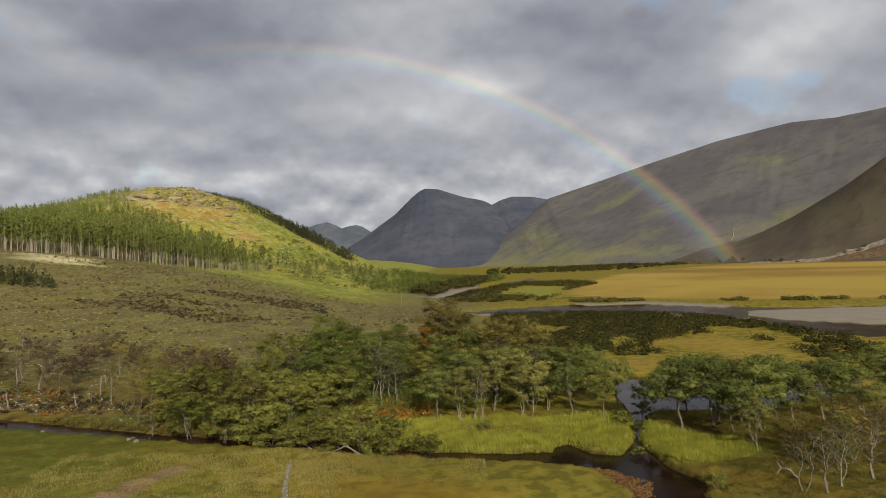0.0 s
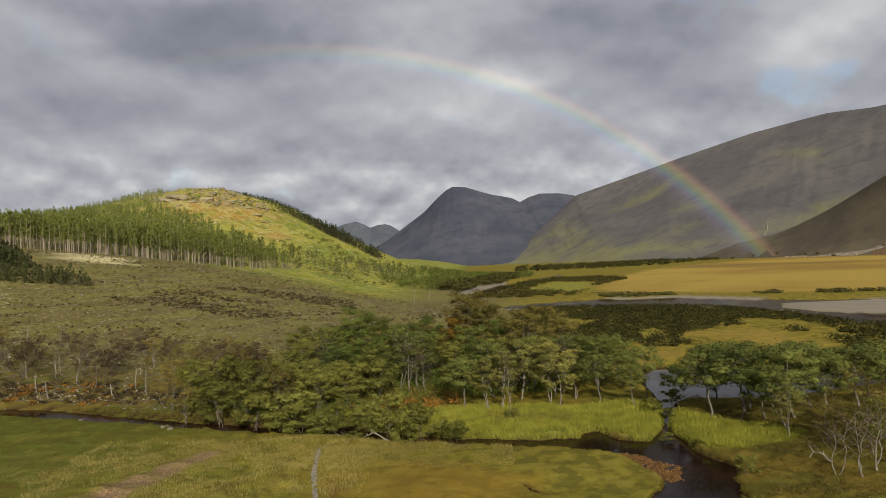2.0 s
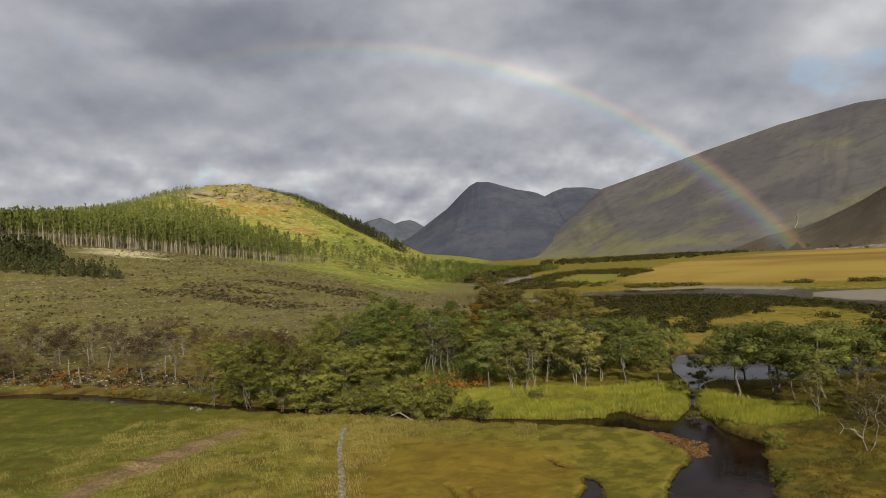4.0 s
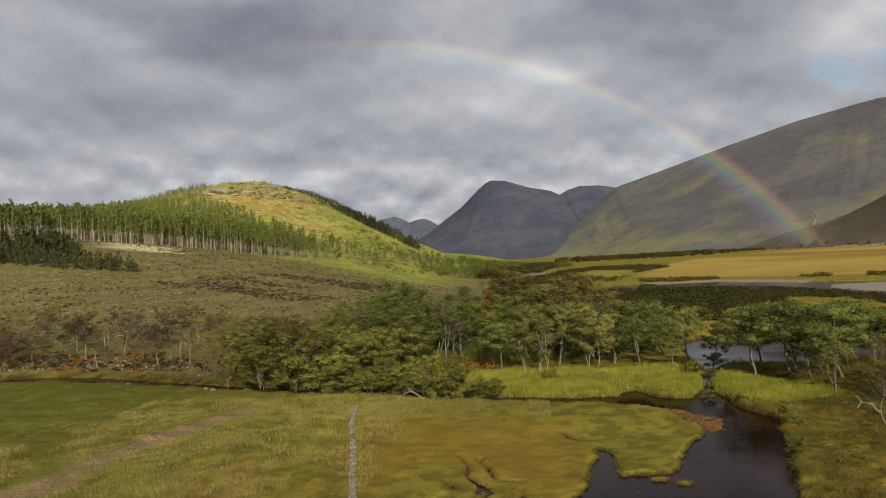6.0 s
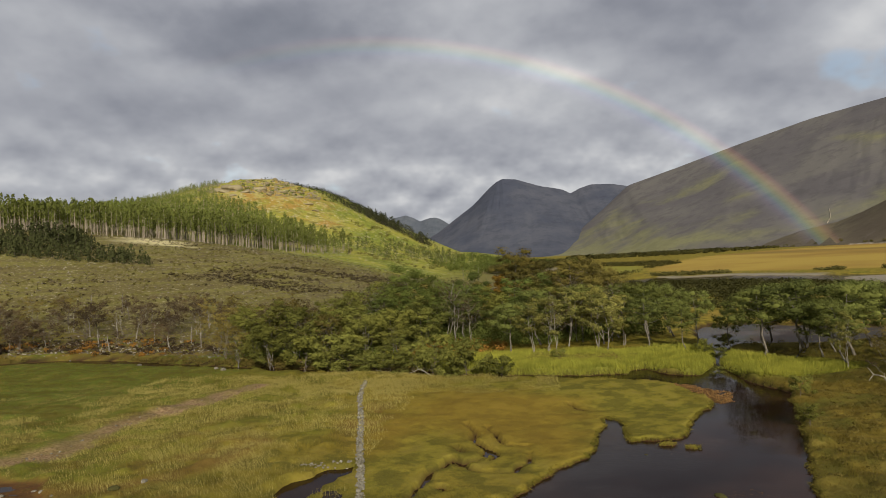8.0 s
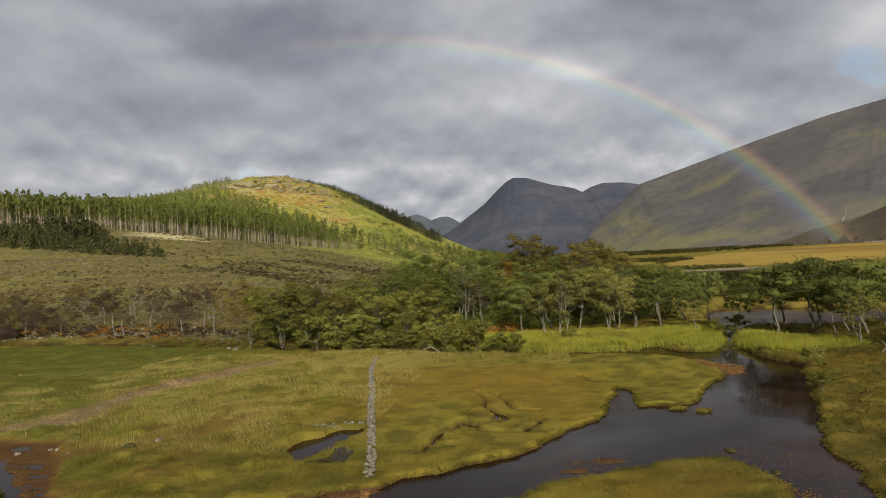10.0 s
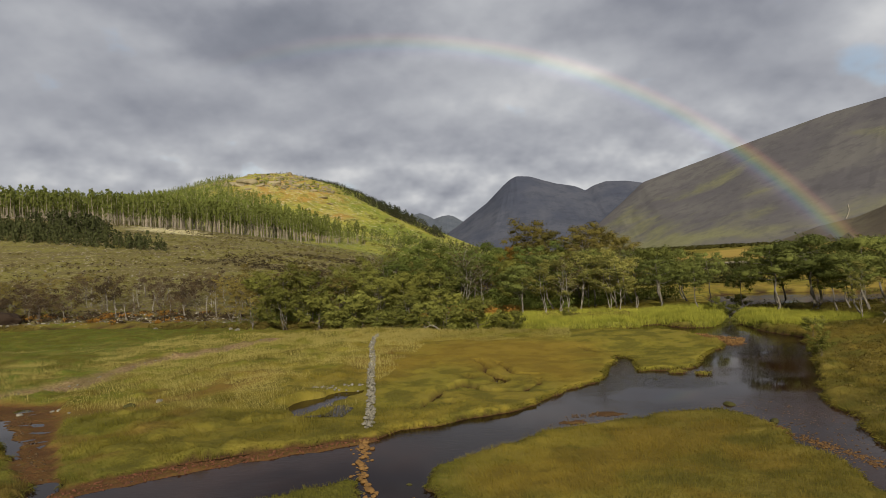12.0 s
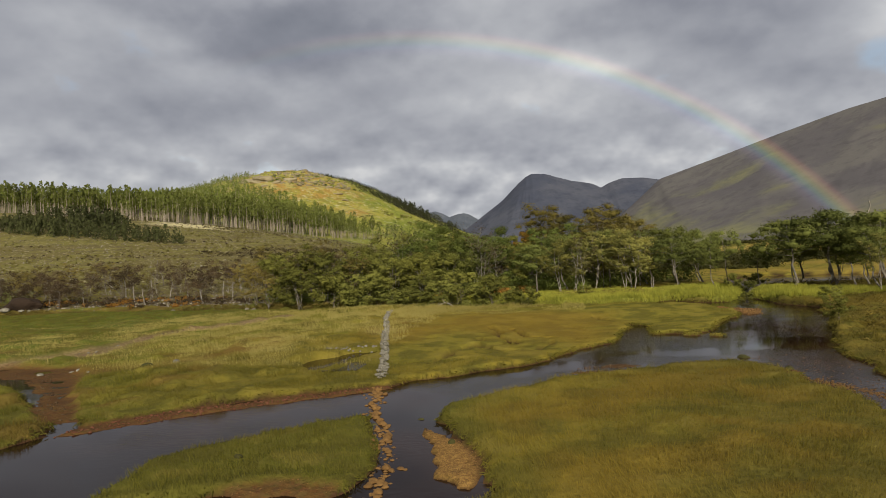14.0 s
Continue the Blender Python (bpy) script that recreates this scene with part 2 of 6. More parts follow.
def land(X, Y):
    """Height of the land with its river beds, and the masks of what covers it."""
    wx = X + 0.9 * (fbm(X * 0.45, Y * 0.45, 3, 1) - 0.5) + 0.35 * (vnoise(X * 1.7, Y * 1.7, 5) - 0.5)
    wy = Y + 0.9 * (fbm(X * 0.45, Y * 0.45, 3, 2) - 0.5) + 0.35 * (vnoise(X * 1.7, Y * 1.7, 6) - 0.5)
    left = np.logaddexp(0, (-X - 42) / 14.0) * 14.0
    rise = 58 * (1 - np.exp(-left / 200)) * step(70, 305, Y)
    bump = 60 * np.exp(-(((X + 240) / np.where(X > -240, 101.0, 108.0)) ** 2 + ((Y - 650) / 108.0) ** 2) / 2)
    rough = step(5, 60, rise)
    z = rise + bump + rough * 7 * (fbm(X / 45, Y / 45, 2, 9) - 0.5) + step(30, 75, bump + rise) * 8 * (np.abs(fbm(X / 20, Y / 26, 4, 4) - 0.5) * 2 - 0.3)
    cut = step(96, 112, Y + 0.25 * X) * step(30, -8, X - 0.02 * Y) * step(760, 420, Y)
    z = z + cut * (0.8 * step(150, 110, Y) + 0.1) * (fbm(X / 7, Y / 6, 4, 11) - 0.42) * step(0.2, 3, rise + 1)
    z = z + step(150, 95, Y) * (0.28 * (fbm(X / 5, Y / 5, 3, 12) - 0.5) + 0.13 * (vnoise(X / 0.9, Y / 0.9, 13) - 0.5)) + 0.24 * step(0.48, 0.72, fbm(X / 1.7, Y / 1.7, 3, 14)) * step(-9, -14, X) * step(100, 80, Y)
    tuft = step(0.50, 0.72, fbm(X / 1.5, Y / 1.5, 3, 65))
    z = z + tuft * (0.28 * step(13, 17, X) * step(80, 60, Y) + 0.14 * step(-24, -30, X) * step(100, 80, Y))
    water = np.minimum(area(RIVER, wx, wy, 40), area(CREEK, wx, wy, 12))
    water = np.maximum(water, -area([(-23.5, 28.3), (-21.6, 27.2), (-19.6, 25.0), (-18.6, 23.6), (-20, 22.4), (-23, 22), (-27, 24), (-28, 28)], wx, wy, 10) + 0.5)
    isles = np.minimum(area(ISLE_EAST, wx, wy, 20), area(ISLE_WEST, wx, wy, 20))
    for p in ISLETS:
        isles = np.minimum(isles, area(p, X, Y, 5) + 0.08)
    water = np.maximum(water, -isles)
    far = np.full(X.shape, 60.0)
    for p in (FAR_RIVER, FAR_REACH, FAR_CREEK):
        far = np.minimum(far, area(p, X, Y, 60))
    water = np.minimum(water, far)
    water = water - 0.85 * step(-20, -12, X) * step(14, 9, X) * step(64, 67, Y) * step(83, 79, Y)
    z = z - 0.38 * step(13, 1.5, water) * step(66, 56, Y)
    slack = 0.9 * step(60, 84, Y) + 0.5 * step(-24, -36, X) * step(66, 50, Y)
    bank = step(-0.26 - 0.4 * slack, 0.34 + 0.9 * slack, water)
    bed = -0.78 - 0.35 * step(0.3, 3.0, -water) + 0.14 * (fbm(X / 1.2, Y / 1.2, 3, 20) - 0.5)
    lip = 0.03 * np.exp(-((water - 0.7) / 0.6) ** 2)
    z = bed * (1 - bank) + (z + lip) * bank
    gravel = np.zeros(X.shape)
    for name, p in BARS.items():
        s = area(p, wx, wy, 10)
        g = step(0.25, -0.2, s)
        top = {"near": -0.50, "point": -0.575, "mid": -0.61, "east": -0.66, "shore": -0.56, "creek": -0.57, "isle": -0.52}[name]
        z = z * (1 - g) + g * (top + 0.16 * (fbm(X / 0.9, Y / 0.9, 3, 22) - 0.5))
        gravel = np.maximum(gravel, g)
    sand = step(0.2, -0.2, area(BARS["near"], wx, wy, 10))
    for p in (FAR_SAND, FAR_SHORE, FAR_SPIT, FAR_STRAND):
        g = step(1.6, -1.6, area(p, X, Y, 30) + 4 * (fbm(X / 12, Y / 7, 3, 63) - 0.5))
        z = z * (1 - g) + g * -0.25
        gravel = np.maximum(gravel, g)
    pool = step(0.2, -0.2, area(POOL, wx, wy, 10))
    z = z * (1 - pool) - 0.62 * pool
    crack = np.zeros(X.shape)
    for c, half in zip(CRACKS, WIDE):
        crack = np.maximum(crack, step(half + 0.14, half - 0.06, line_dist(c, wx, wy) + 0.5 * (vnoise(X * 1.1, Y * 1.1, 39) - 0.5) * half * 2))
    z = z - 0.5 * crack
    path = step(2.3, 0.8, line_dist(TRACK, wx, wy) + 2.4 * (fbm(X / 1.6, Y / 1.6, 3, 30) - 0.5)) * (0.7 + 0.3 * step(0.35, 0.6, fbm(X / 1.1, Y / 1.1, 3, 29)))
    z = z - 0.08 * path
    bare = step(2, -2, area([(-100, 97), (-75, 97), (-60, 95), (-40, 88), (-37, 93), (-42, 104), (-52, 118), (-66, 130), (-100, 128)], X, Y, 30) + 7 * (fbm(X / 6, Y / 6, 3, 61) - 0.5))
    bare = bare * step(0.28, 0.48, fbm(X / 3, Y / 3, 3, 62))
    # sunlit patch on the felled slope, its light put into the ground colour
    straw_sun = step(4, -4, area([(-184, 300), (-171, 306), (-156, 308), (-144, 281), (-164, 274)], X, Y, 30) + 10 * (fbm(X / 9, Y / 9, 3, 33) - 0.5))
    # bare peat at the bank's edge, widened to paint the shadow line under it
    peat = step(0.13 + 0.5 * slack, 0.04 + 0.2 * slack, water) * step(-0.8, -0.4, water) * (Y < 130)
    peat = np.maximum(peat, crack)
    dry = step(8, -8, area(MEADOW, X, Y, 60) + 16 * (fbm(X / 30, Y / 30, 3, 31) - 0.5))
    dry = np.maximum(dry, 0.50 * step(6, -6, area(GOLD, X, Y, 30) + 16 * (fbm(X / 7, Y / 7, 4, 32) - 0.5)))
    lush = np.maximum(step(0.8, -0.8, area(LUSH, wx, wy, 20)), step(1, -1, area(LUSH_EAST, wx, wy, 20)))
    lush = np.maximum(lush, 0.7 * step(6, -6, area(GREEN_FAR, X, Y, 30)))
    hill = step(330, 400, Y + 0.35 * X + 60 + 25 * (fbm(X / 25, Y / 25, 3, 34) - 0.5)) * step(-15, -60, X)
    rust = 1.15 * np.exp(-(((X + 214) / 60) ** 2 + ((Y - 570) / 58) ** 2)) + 0.6 * np.exp(-(((X + 150) / 22) ** 2 + ((Y - 520) / 22) ** 2))
    red = 0.7 * step(1.8, 0.2, line_dist(OLD_TRACK, wx, wy) + 1.0 * (fbm(X / 1.3, Y / 1.3, 3, 36) - 0.5))
    red = np.maximum(red, 0.45 * bare)
    drift = step(0.50, 0.66, fbm(X / 2.8, Y / 1.7, 3, 65)) * step(-15, -19, X) * step(70, 64, Y)
    red = np.maximum(red, 0.5 * drift * step(72, 40, Y))
    red = np.maximum(red, np.exp(-(((X + 11.5) / 1.6) ** 2 + ((Y - 53) / 5) ** 2)) * step(0.4, 0.6, fbm(X / 1.2, Y / 2, 3, 37)))
    marsh = step(4.5, -3.5, area(MARSH, X, Y, 12) + 7 * (fbm(X / 3.5, Y / 3.5, 3, 35) - 0.5))
    marsh = np.maximum(marsh, 0.5 * step(14, 19, X - 0.12 * (Y - 30)) * step(70, 62, Y) * step(0.46, 0.60, fbm(X / 3.2, Y / 3.2, 3, 38)))
    isle = step(-0.5, -2.5, area(ISLE_EAST, X, Y, 20)) * step(0.36, 0.56, fbm(X / 2.6, Y / 2.6, 3, 64) + 0.012 * (4 - X))
    marsh = np.maximum(marsh, 0.8 * isle)
    return z, {"pool": pool, "sand": sand, "marsh": marsh, "red": red, "gravel": gravel, "peat": peat, "dry": dry, "lush": lush, "cut": cut * (1 - hill) * (1 - dry), "hill": hill, "rust": np.clip(rust, 0, 1), "path": path, "straw_sun": straw_sun, "thatch": step(96, 90, Y) * step(13, 14, Y) * step(0, 0.3, water) * (1 - path) * (1 - gravel) * (1 - 0.5 * step(-11, -8, X) * step(38, 43, Y) * step(70, 66, Y)), "water": water}


def spaced(lo, dense_lo, dense_hi, hi, s, grow):
    out = list(np.arange(dense_lo, dense_hi, s))
    d, v = s, out[-1]
    while v < hi:
        d *= 1 + grow
        v += d
        out.append(v)
    d, v = s, out[0]
    while v > lo:
        d *= 1 + grow * 1.6
        v -= d
        out.insert(0, v)
    return np.array(out)


GX, GY = spaced(-4200, -24, 20, 4200, 0.25, 0.046), spaced(-2500, 14.5, 58, 4800, 0.25, 0.030)
XX, YY = np.meshgrid(GX, GY)
LANDZ, MASKS = land(XX, YY)


def sample(field, x, y):
    """A field of the land's grid at any places."""
    i, j = np.clip(np.searchsorted(GX, x) - 1, 0, len(GX) - 2), np.clip(np.searchsorted(GY, y) - 1, 0, len(GY) - 2)
    u, v = (x - GX[i]) / (GX[i + 1] - GX[i]), (y - GY[j]) / (GY[j + 1] - GY[j])
    return (field[j, i] * (1 - u) + field[j, i + 1] * u) * (1 - v) + (field[j + 1, i] * (1 - u) + field[j + 1, i + 1] * u) * v


def ground_z(x, y):
    return float(sample(LANDZ, np.array([x]), np.array([y]))[0])


def mesh_from(name, verts, faces, mat, smooth=True, normals=None, tone=None):
    """A mesh from arrays: verts (n, 3); faces (m, 3) or (m, 4); for foliage the clump's normals and tone at each vertex."""
    me = bpy.data.meshes.new(name)
    verts, faces = np.asarray(verts, np.float32), np.asarray(faces, np.int32)
    k = faces.shape[1]
    me.vertices.add(len(verts))
    me.vertices.foreach_set("co", verts.ravel())
    me.loops.add(faces.size)
    me.loops.foreach_set("vertex_index", faces.ravel())
    me.polygons.add(len(faces))
    me.polygons.foreach_set("loop_start", np.arange(0, faces.size, k, dtype=np.int32))
    me.polygons.foreach_set("use_smooth", np.full(len(faces), smooth))
    me.update(calc_edges=True)
    me.materials.append(mat)
    if normals is not None:
        me.polygons.foreach_set("use_smooth", np.full(len(faces), True))
        me.normals_split_custom_set_from_vertices(np.asarray(normals, np.float32).tolist())
    if tone is not None:
        attribute(me, "tone", tone)
    return me


def grid_faces(rows, cols):
    a = np.arange(rows * cols).reshape(rows, cols)
    return np.stack([a[:-1, :-1].ravel(), a[:-1, 1:].ravel(), a[1:, 1:].ravel(), a[1:, :-1].ravel()], 1)


def attribute(me, name, values):
    at = me.attributes.new(name, "FLOAT", "POINT")
    at.data.foreach_set("value", np.asarray(values, np.float32).ravel())


def part(name, me, parent, label=""):
    ob = new(name, me)
    ob.parent = parent
    return tagged(ob, label)

# ---- materials ----
def material(name, rough=0.9, spec=0.3):
    m = bpy.data.materials.new(name)
    m.use_nodes = True
    t = m.node_tree
    b = t.nodes["Principled BSDF"]
    b.inputs["Roughness"].default_value, b.inputs["Specular IOR Level"].default_value = rough, spec
    return m, t, b


def put(t, b, name, v):
    t.links.new(v, b.inputs[name])


def bump(t, b, h, strength, dist):
    put(t, b, "Normal", N(t, "ShaderNodeBump", Strength=strength, Distance=dist, Height=h))


def attr(t, name):
    return N(t, "ShaderNodeAttribute", 2, setup={"attribute_name": name})


def field_colour(t, pos):
    """The moor grass by plan place: green, ochre and straw in drifts."""
    a = noise_tex(t, pos, 0.085, 4, 0.6)
    b = noise_tex(t, pos, 0.42, 4, 0.6)
    x = N(t, "ShaderNodeSeparateXYZ", 0, i0=pos)
    a = M(t, "ADD", a, ramp(t, x, -34, -4, -0.09, 0.12))
    c = mixc(t, ramp(t, a, 0.40, 0.60), (0.195, 0.195, 0.023), (0.258, 0.195, 0.026))
    c = mixc(t, ramp(t, M(t, "ADD", x, M(t, "MULTIPLY", M(t, "SUBTRACT", b, 0.5), 60.0)), -24, -42, 0, 0.68), c, mixc(t, ramp(t, noise_tex(t, pos, 0.8, 4, 0.65), 0.49, 0.66), (0.055, 0.108, 0.014), (0.100, 0.085, 0.018)))
    y = N(t, "ShaderNodeSeparateXYZ", 1, i0=pos)
    c = mixc(t, M(t, "MULTIPLY", M(t, "MULTIPLY", ramp(t, x, -10, -7), ramp(t, y, 38, 43)), ramp(t, y, 72, 66, 0, 0.5)), c, (0.195, 0.182, 0.025))
    c = mixc(t, M(t, "MULTIPLY", ramp(t, x, 0, 8, 0, 0.68), ramp(t, y, 43, 37)), c, (0.104, 0.080, 0.013))
    c = mixc(t, M(t, "MULTIPLY", ramp(t, x, 13, 18, 0, 0.78), ramp(t, y, 92, 76)), c, (0.074, 0.056, 0.012))
    c = mixc(t, M(t, "MULTIPLY", ramp(t, y, 30, 26, 0, 0.8), ramp(t, x, 1, -3)), c, (0.088, 0.098, 0.013))
    c = mixc(t, M(t, "MULTIPLY", ramp(t, y, 46, 34, 0, 0.5), ramp(t, x, -4, -10)), c, (0.122, 0.112, 0.015))
    d = noise_tex(t, pos, 1.3, 4, 0.65)
    c = mixc(t, ramp(t, d, 0.50, 0.64, 0, 0.45), c, (0.081, 0.081, 0.013))
    c = mixc(t, ramp(t, d, 0.46, 0.34, 0, 0.4), c, (0.261, 0.225, 0.040))
    c = mixc(t, ramp(t, b, 0.46, 0.58, 0, 0.72), c, (0.091, 0.083, 0.014))
    c = mixc(t, ramp(t, b, 0.46, 0.34, 0, 0.45), c, (0.257, 0.198, 0.044))
    c = mixc(t, M(t, "MULTIPLY", attr(t, "marsh"), 0.62), c, mixc(t, b, (0.294, 0.182, 0.023), (0.209, 0.121, 0.019)))
    c = mixc(t, attr(t, "red"), c, mixc(t, b, (0.223, 0.103, 0.030), (0.142, 0.078, 0.026)))
    return c


def ground_material():
    m, t, b = material("moorland", 0.95, 0.05)
    pos = N(t, "ShaderNodeTexCoord", 3)
    n1, n2, n3 = noise_tex(t, pos, 0.9, 5, 0.65), noise_tex(t, pos, 0.035, 5, 0.6), noise_tex(t, pos, 5.0, 4, 0.6)
    c = field_colour(t, pos)
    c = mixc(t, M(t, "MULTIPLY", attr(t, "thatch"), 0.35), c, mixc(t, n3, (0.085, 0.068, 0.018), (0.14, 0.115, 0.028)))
    lush = mixc(t, n1, (0.19, 0.195, 0.032), (0.29, 0.28, 0.050))
    c = mixc(t, attr(t, "lush"), c, lush)
    streak = noise_tex(t, N(t, "ShaderNodeVectorMath", setup={"operation": "MULTIPLY"}, i0=pos, i1=(0.0042, 0.0036, 1.0)), 1.0, 4, 0.6, 0.5)
    dry = mixc(t, ramp(t, streak, 0.42, 0.57), (0.375, 0.262, 0.056), (0.285, 0.180, 0.042))
    dry = mixc(t, ramp(t, streak, 0.56, 0.64, 0, 0.7), dry, (0.19, 0.135, 0.040))
    c = mixc(t, attr(t, "dry"), c, dry)
    band = noise_tex(t, N(t, "ShaderNodeVectorMath", setup={"operation": "MULTIPLY"}, i0=pos, i1=(0.015, 0.04, 1.0)), 1.0, 2, 0.5)
    cut = mixc(t, ramp(t, band, 0.40, 0.58), (0.172, 0.152, 0.040), (0.142, 0.116, 0.040))
    cut = mixc(t, ramp(t, noise_tex(t, pos, 0.55, 6, 0.75), 0.50, 0.62, 0, 0.4), cut, (0.070, 0.054, 0.026))
    cut = mixc(t, ramp(t, noise_tex(t, pos, 0.8, 6, 0.8), 0.56, 0.62, 0, 0.8), cut, (0.42, 0.37, 0.24))
    c = mixc(t, attr(t, "cut"), c, cut)
    hill = mixc(t, ramp(t, noise_tex(t, pos, 0.03, 5, 0.65), 0.40, 0.60), (0.190, 0.215, 0.030), (0.310, 0.290, 0.048))
    rusty = M(t, "ADD", M(t, "MULTIPLY", attr(t, "rust"), 0.42), noise_tex(t, pos, 0.045, 6, 0.72))
    hill = mixc(t, ramp(t, rusty, 0.60, 0.92, 0, 0.85), hill, mixc(t, ramp(t, noise_tex(t, pos, 0.07, 5, 0.7), 0.42, 0.60), (0.350, 0.190, 0.050), (0.390, 0.320, 0.105)))
    hill = mixc(t, ramp(t, noise_tex(t, pos, 0.11, 6, 0.75), 0.50, 0.60, 0, 0.62), hill, (0.120, 0.140, 0.024))
    hill = mixc(t, ramp(t, noise_tex(t, pos, 0.24, 7, 0.78), 0.545, 0.61, 0, 0.75), hill, (0.46, 0.41, 0.27))
    hill = mixc(t, ramp(t, noise_tex(t, pos, 0.36, 6, 0.78), 0.54, 0.60, 0, 0.55), hill, (0.080, 0.082, 0.022))
    # patch of sun painted as very pale ground
    c = mixc(t, attr(t, "straw_sun"), c, mixc(t, n1, (0.48, 0.41, 0.19), (0.66, 0.58, 0.33)))
    c = mixc(t, attr(t, "hill"), c, hill)
    c = mixc(t, attr(t, "path"), c, mixc(t, ramp(t, n3, 0.35, 0.65), (0.140, 0.086, 0.044), (0.290, 0.196, 0.104)))
    c = mixc(t, attr(t, "peat"), c, mixc(t, n1, (0.022, 0.013, 0.008), (0.060, 0.034, 0.018)))
    grit = N(t, "ShaderNodeTexVoronoi", 1, Vector=pos, Scale=5.5)
    stones = mixc(t, 0.55, mixc(t, n3, (0.080, 0.040, 0.016), (0.22, 0.125, 0.040)), mixc(t, 0.5, grit, (0.30, 0.20, 0.10)), "MULTIPLY")
    stones = mixc(t, 0.6, mixc(t, n3, (0.070, 0.035, 0.015), (0.20, 0.112, 0.036)), stones)
    pale = ramp(t, N(t, "ShaderNodeSeparateXYZ", 1, i0=pos), 130, 180)
    stones = mixc(t, pale, stones, mixc(t, noise_tex(t, pos, 0.12, 5, 0.65), (0.20, 0.17, 0.13), (0.32, 0.28, 0.215)))
    stones = mixc(t, attr(t, "sand"), stones, mixc(t, ramp(t, noise_tex(t, pos, 9.0, 5, 0.7), 0.36, 0.64), (0.150, 0.080, 0.024), (0.340, 0.200, 0.060)))
    c = mixc(t, attr(t, "gravel"), c, stones)
    wet = ramp(t, N(t, "ShaderNodeSeparateXYZ", 2, i0=pos), -0.53, -0.63)
    c = mixc(t, wet, c, mixc(t, n1, (0.050, 0.024, 0.012), (0.12, 0.060, 0.025)))
    put(t, b, "Base Color", c)
    bump(t, b, M(t, "ADD", n1, M(t, "MULTIPLY", n3, 0.5)), 0.6, 0.25)
    return m


def grass_material(name, tip, root, spread):
    """Blades: drifts of the field's colours, lighter to the tip, each blade a little apart."""
    m, t, b = material(name, 0.85, 0.05)
    pos = N(t, "ShaderNodeTexCoord", 3)
    c = field_colour(t, pos)
    c = mixc(t, attr(t, "lush"), c, mixc(t, ramp(t, noise_tex(t, pos, 0.55, 4, 0.6), 0.38, 0.62), (0.300, 0.312, 0.046), (0.450, 0.440, 0.066)))
    c = mixc(t, attr(t, "dry"), c, (0.45, 0.375, 0.120))
    r = N(t, "ShaderNodeNewGeometry", "Random Per Island")
    c = mixc(t, M(t, "MULTIPLY", r, spread), c, tip)
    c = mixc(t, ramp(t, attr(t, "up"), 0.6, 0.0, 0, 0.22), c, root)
    put(t, b, "Base Color", c)
    put_soft(t, b, c, 0.45)
    return m


def put_soft(t, b, c, amount):
    """Light that comes through thin leaves."""
    tr = N(t, "ShaderNodeBsdfTranslucent", Color=c)
    mix = N(t, "ShaderNodeMixShader", i0=amount, i1=b.outputs[0], i2=tr)
    t.links.new(mix, t.nodes["Material Output"].inputs[0])


def leaf_material(name, dark, light, turn=None, turned=0.0):
    """Foliage: each clump has a tone of its own, each leaf and each tree a little more."""
    m, t, b = material(name, 0.8, 0.03)
    r, o = N(t, "ShaderNodeNewGeometry", "Random Per Island"), N(t, "ShaderNodeObjectInfo", "Random")
    clump = ramp(t, noise_tex(t, N(t, "ShaderNodeTexCoord", 3), 0.7, 3, 0.6), 0.36, 0.64)
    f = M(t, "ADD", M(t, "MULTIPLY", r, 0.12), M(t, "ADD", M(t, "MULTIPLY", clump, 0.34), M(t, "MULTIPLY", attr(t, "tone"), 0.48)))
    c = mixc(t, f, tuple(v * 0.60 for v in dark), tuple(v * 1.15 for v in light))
    c = mixc(t, M(t, "MULTIPLY", o, 0.4), c, tuple(v * f for v, f in zip(light, (1.12, 1.02, 0.85))))
    if turn:
        pos = N(t, "ShaderNodeTexCoord", 3)
        c = mixc(t, ramp(t, noise_tex(t, pos, 0.45, 3), 0.60 - turned, 0.75 - turned * 0.6), c, turn)
    shade = ramp(t, M(t, "FRACT", M(t, "MULTIPLY", o, 7.31)), 0, 1, 0.76, 1.34)
    c = mixc(t, 1.0, c, N(t, "ShaderNodeCombineXYZ", X=shade, Y=shade, Z=shade), "MULTIPLY")
    put(t, b, "Base Color", c)
    put_soft(t, b, c, 0.16)
    return m


def bark_material(name, a, b2):
    m, t, b = material(name, 0.85, 0.2)
    pos = N(t, "ShaderNodeTexCoord", 3)
    n = noise_tex(t, N(t, "ShaderNodeVectorMath", setup={"operation": "MULTIPLY"}, i0=pos, i1=(6, 6, 1.5)), 1.5, 5, 0.65)
    put(t, b, "Base Color", mixc(t, ramp(t, n, 0.35, 0.65), a, b2))
    bump(t, b, n, 0.5, 0.03)
    return m


def stone_material(name, a, b2, lichen=None):
    m, t, b = material(name, 0.9, 0.12)
    pos, o = N(t, "ShaderNodeTexCoord", 3), N(t, "ShaderNodeObjectInfo", "Random")
    i = N(t, "ShaderNodeNewGeometry", "Random Per Island")
    n = noise_tex(t, pos, 7.0, 6, 0.65)
    c = mixc(t, M(t, "ADD", M(t, "MULTIPLY", n, 0.4), M(t, "MULTIPLY", M(t, "ADD", o, i), 0.3)), a, b2)
    if lichen:
        c = mixc(t, ramp(t, noise_tex(t, pos, 3.0, 4), 0.52, 0.62, 0, 0.8), c, lichen)
    put(t, b, "Base Color", c)
    bump(t, b, n, 0.5, 0.03)
    return m


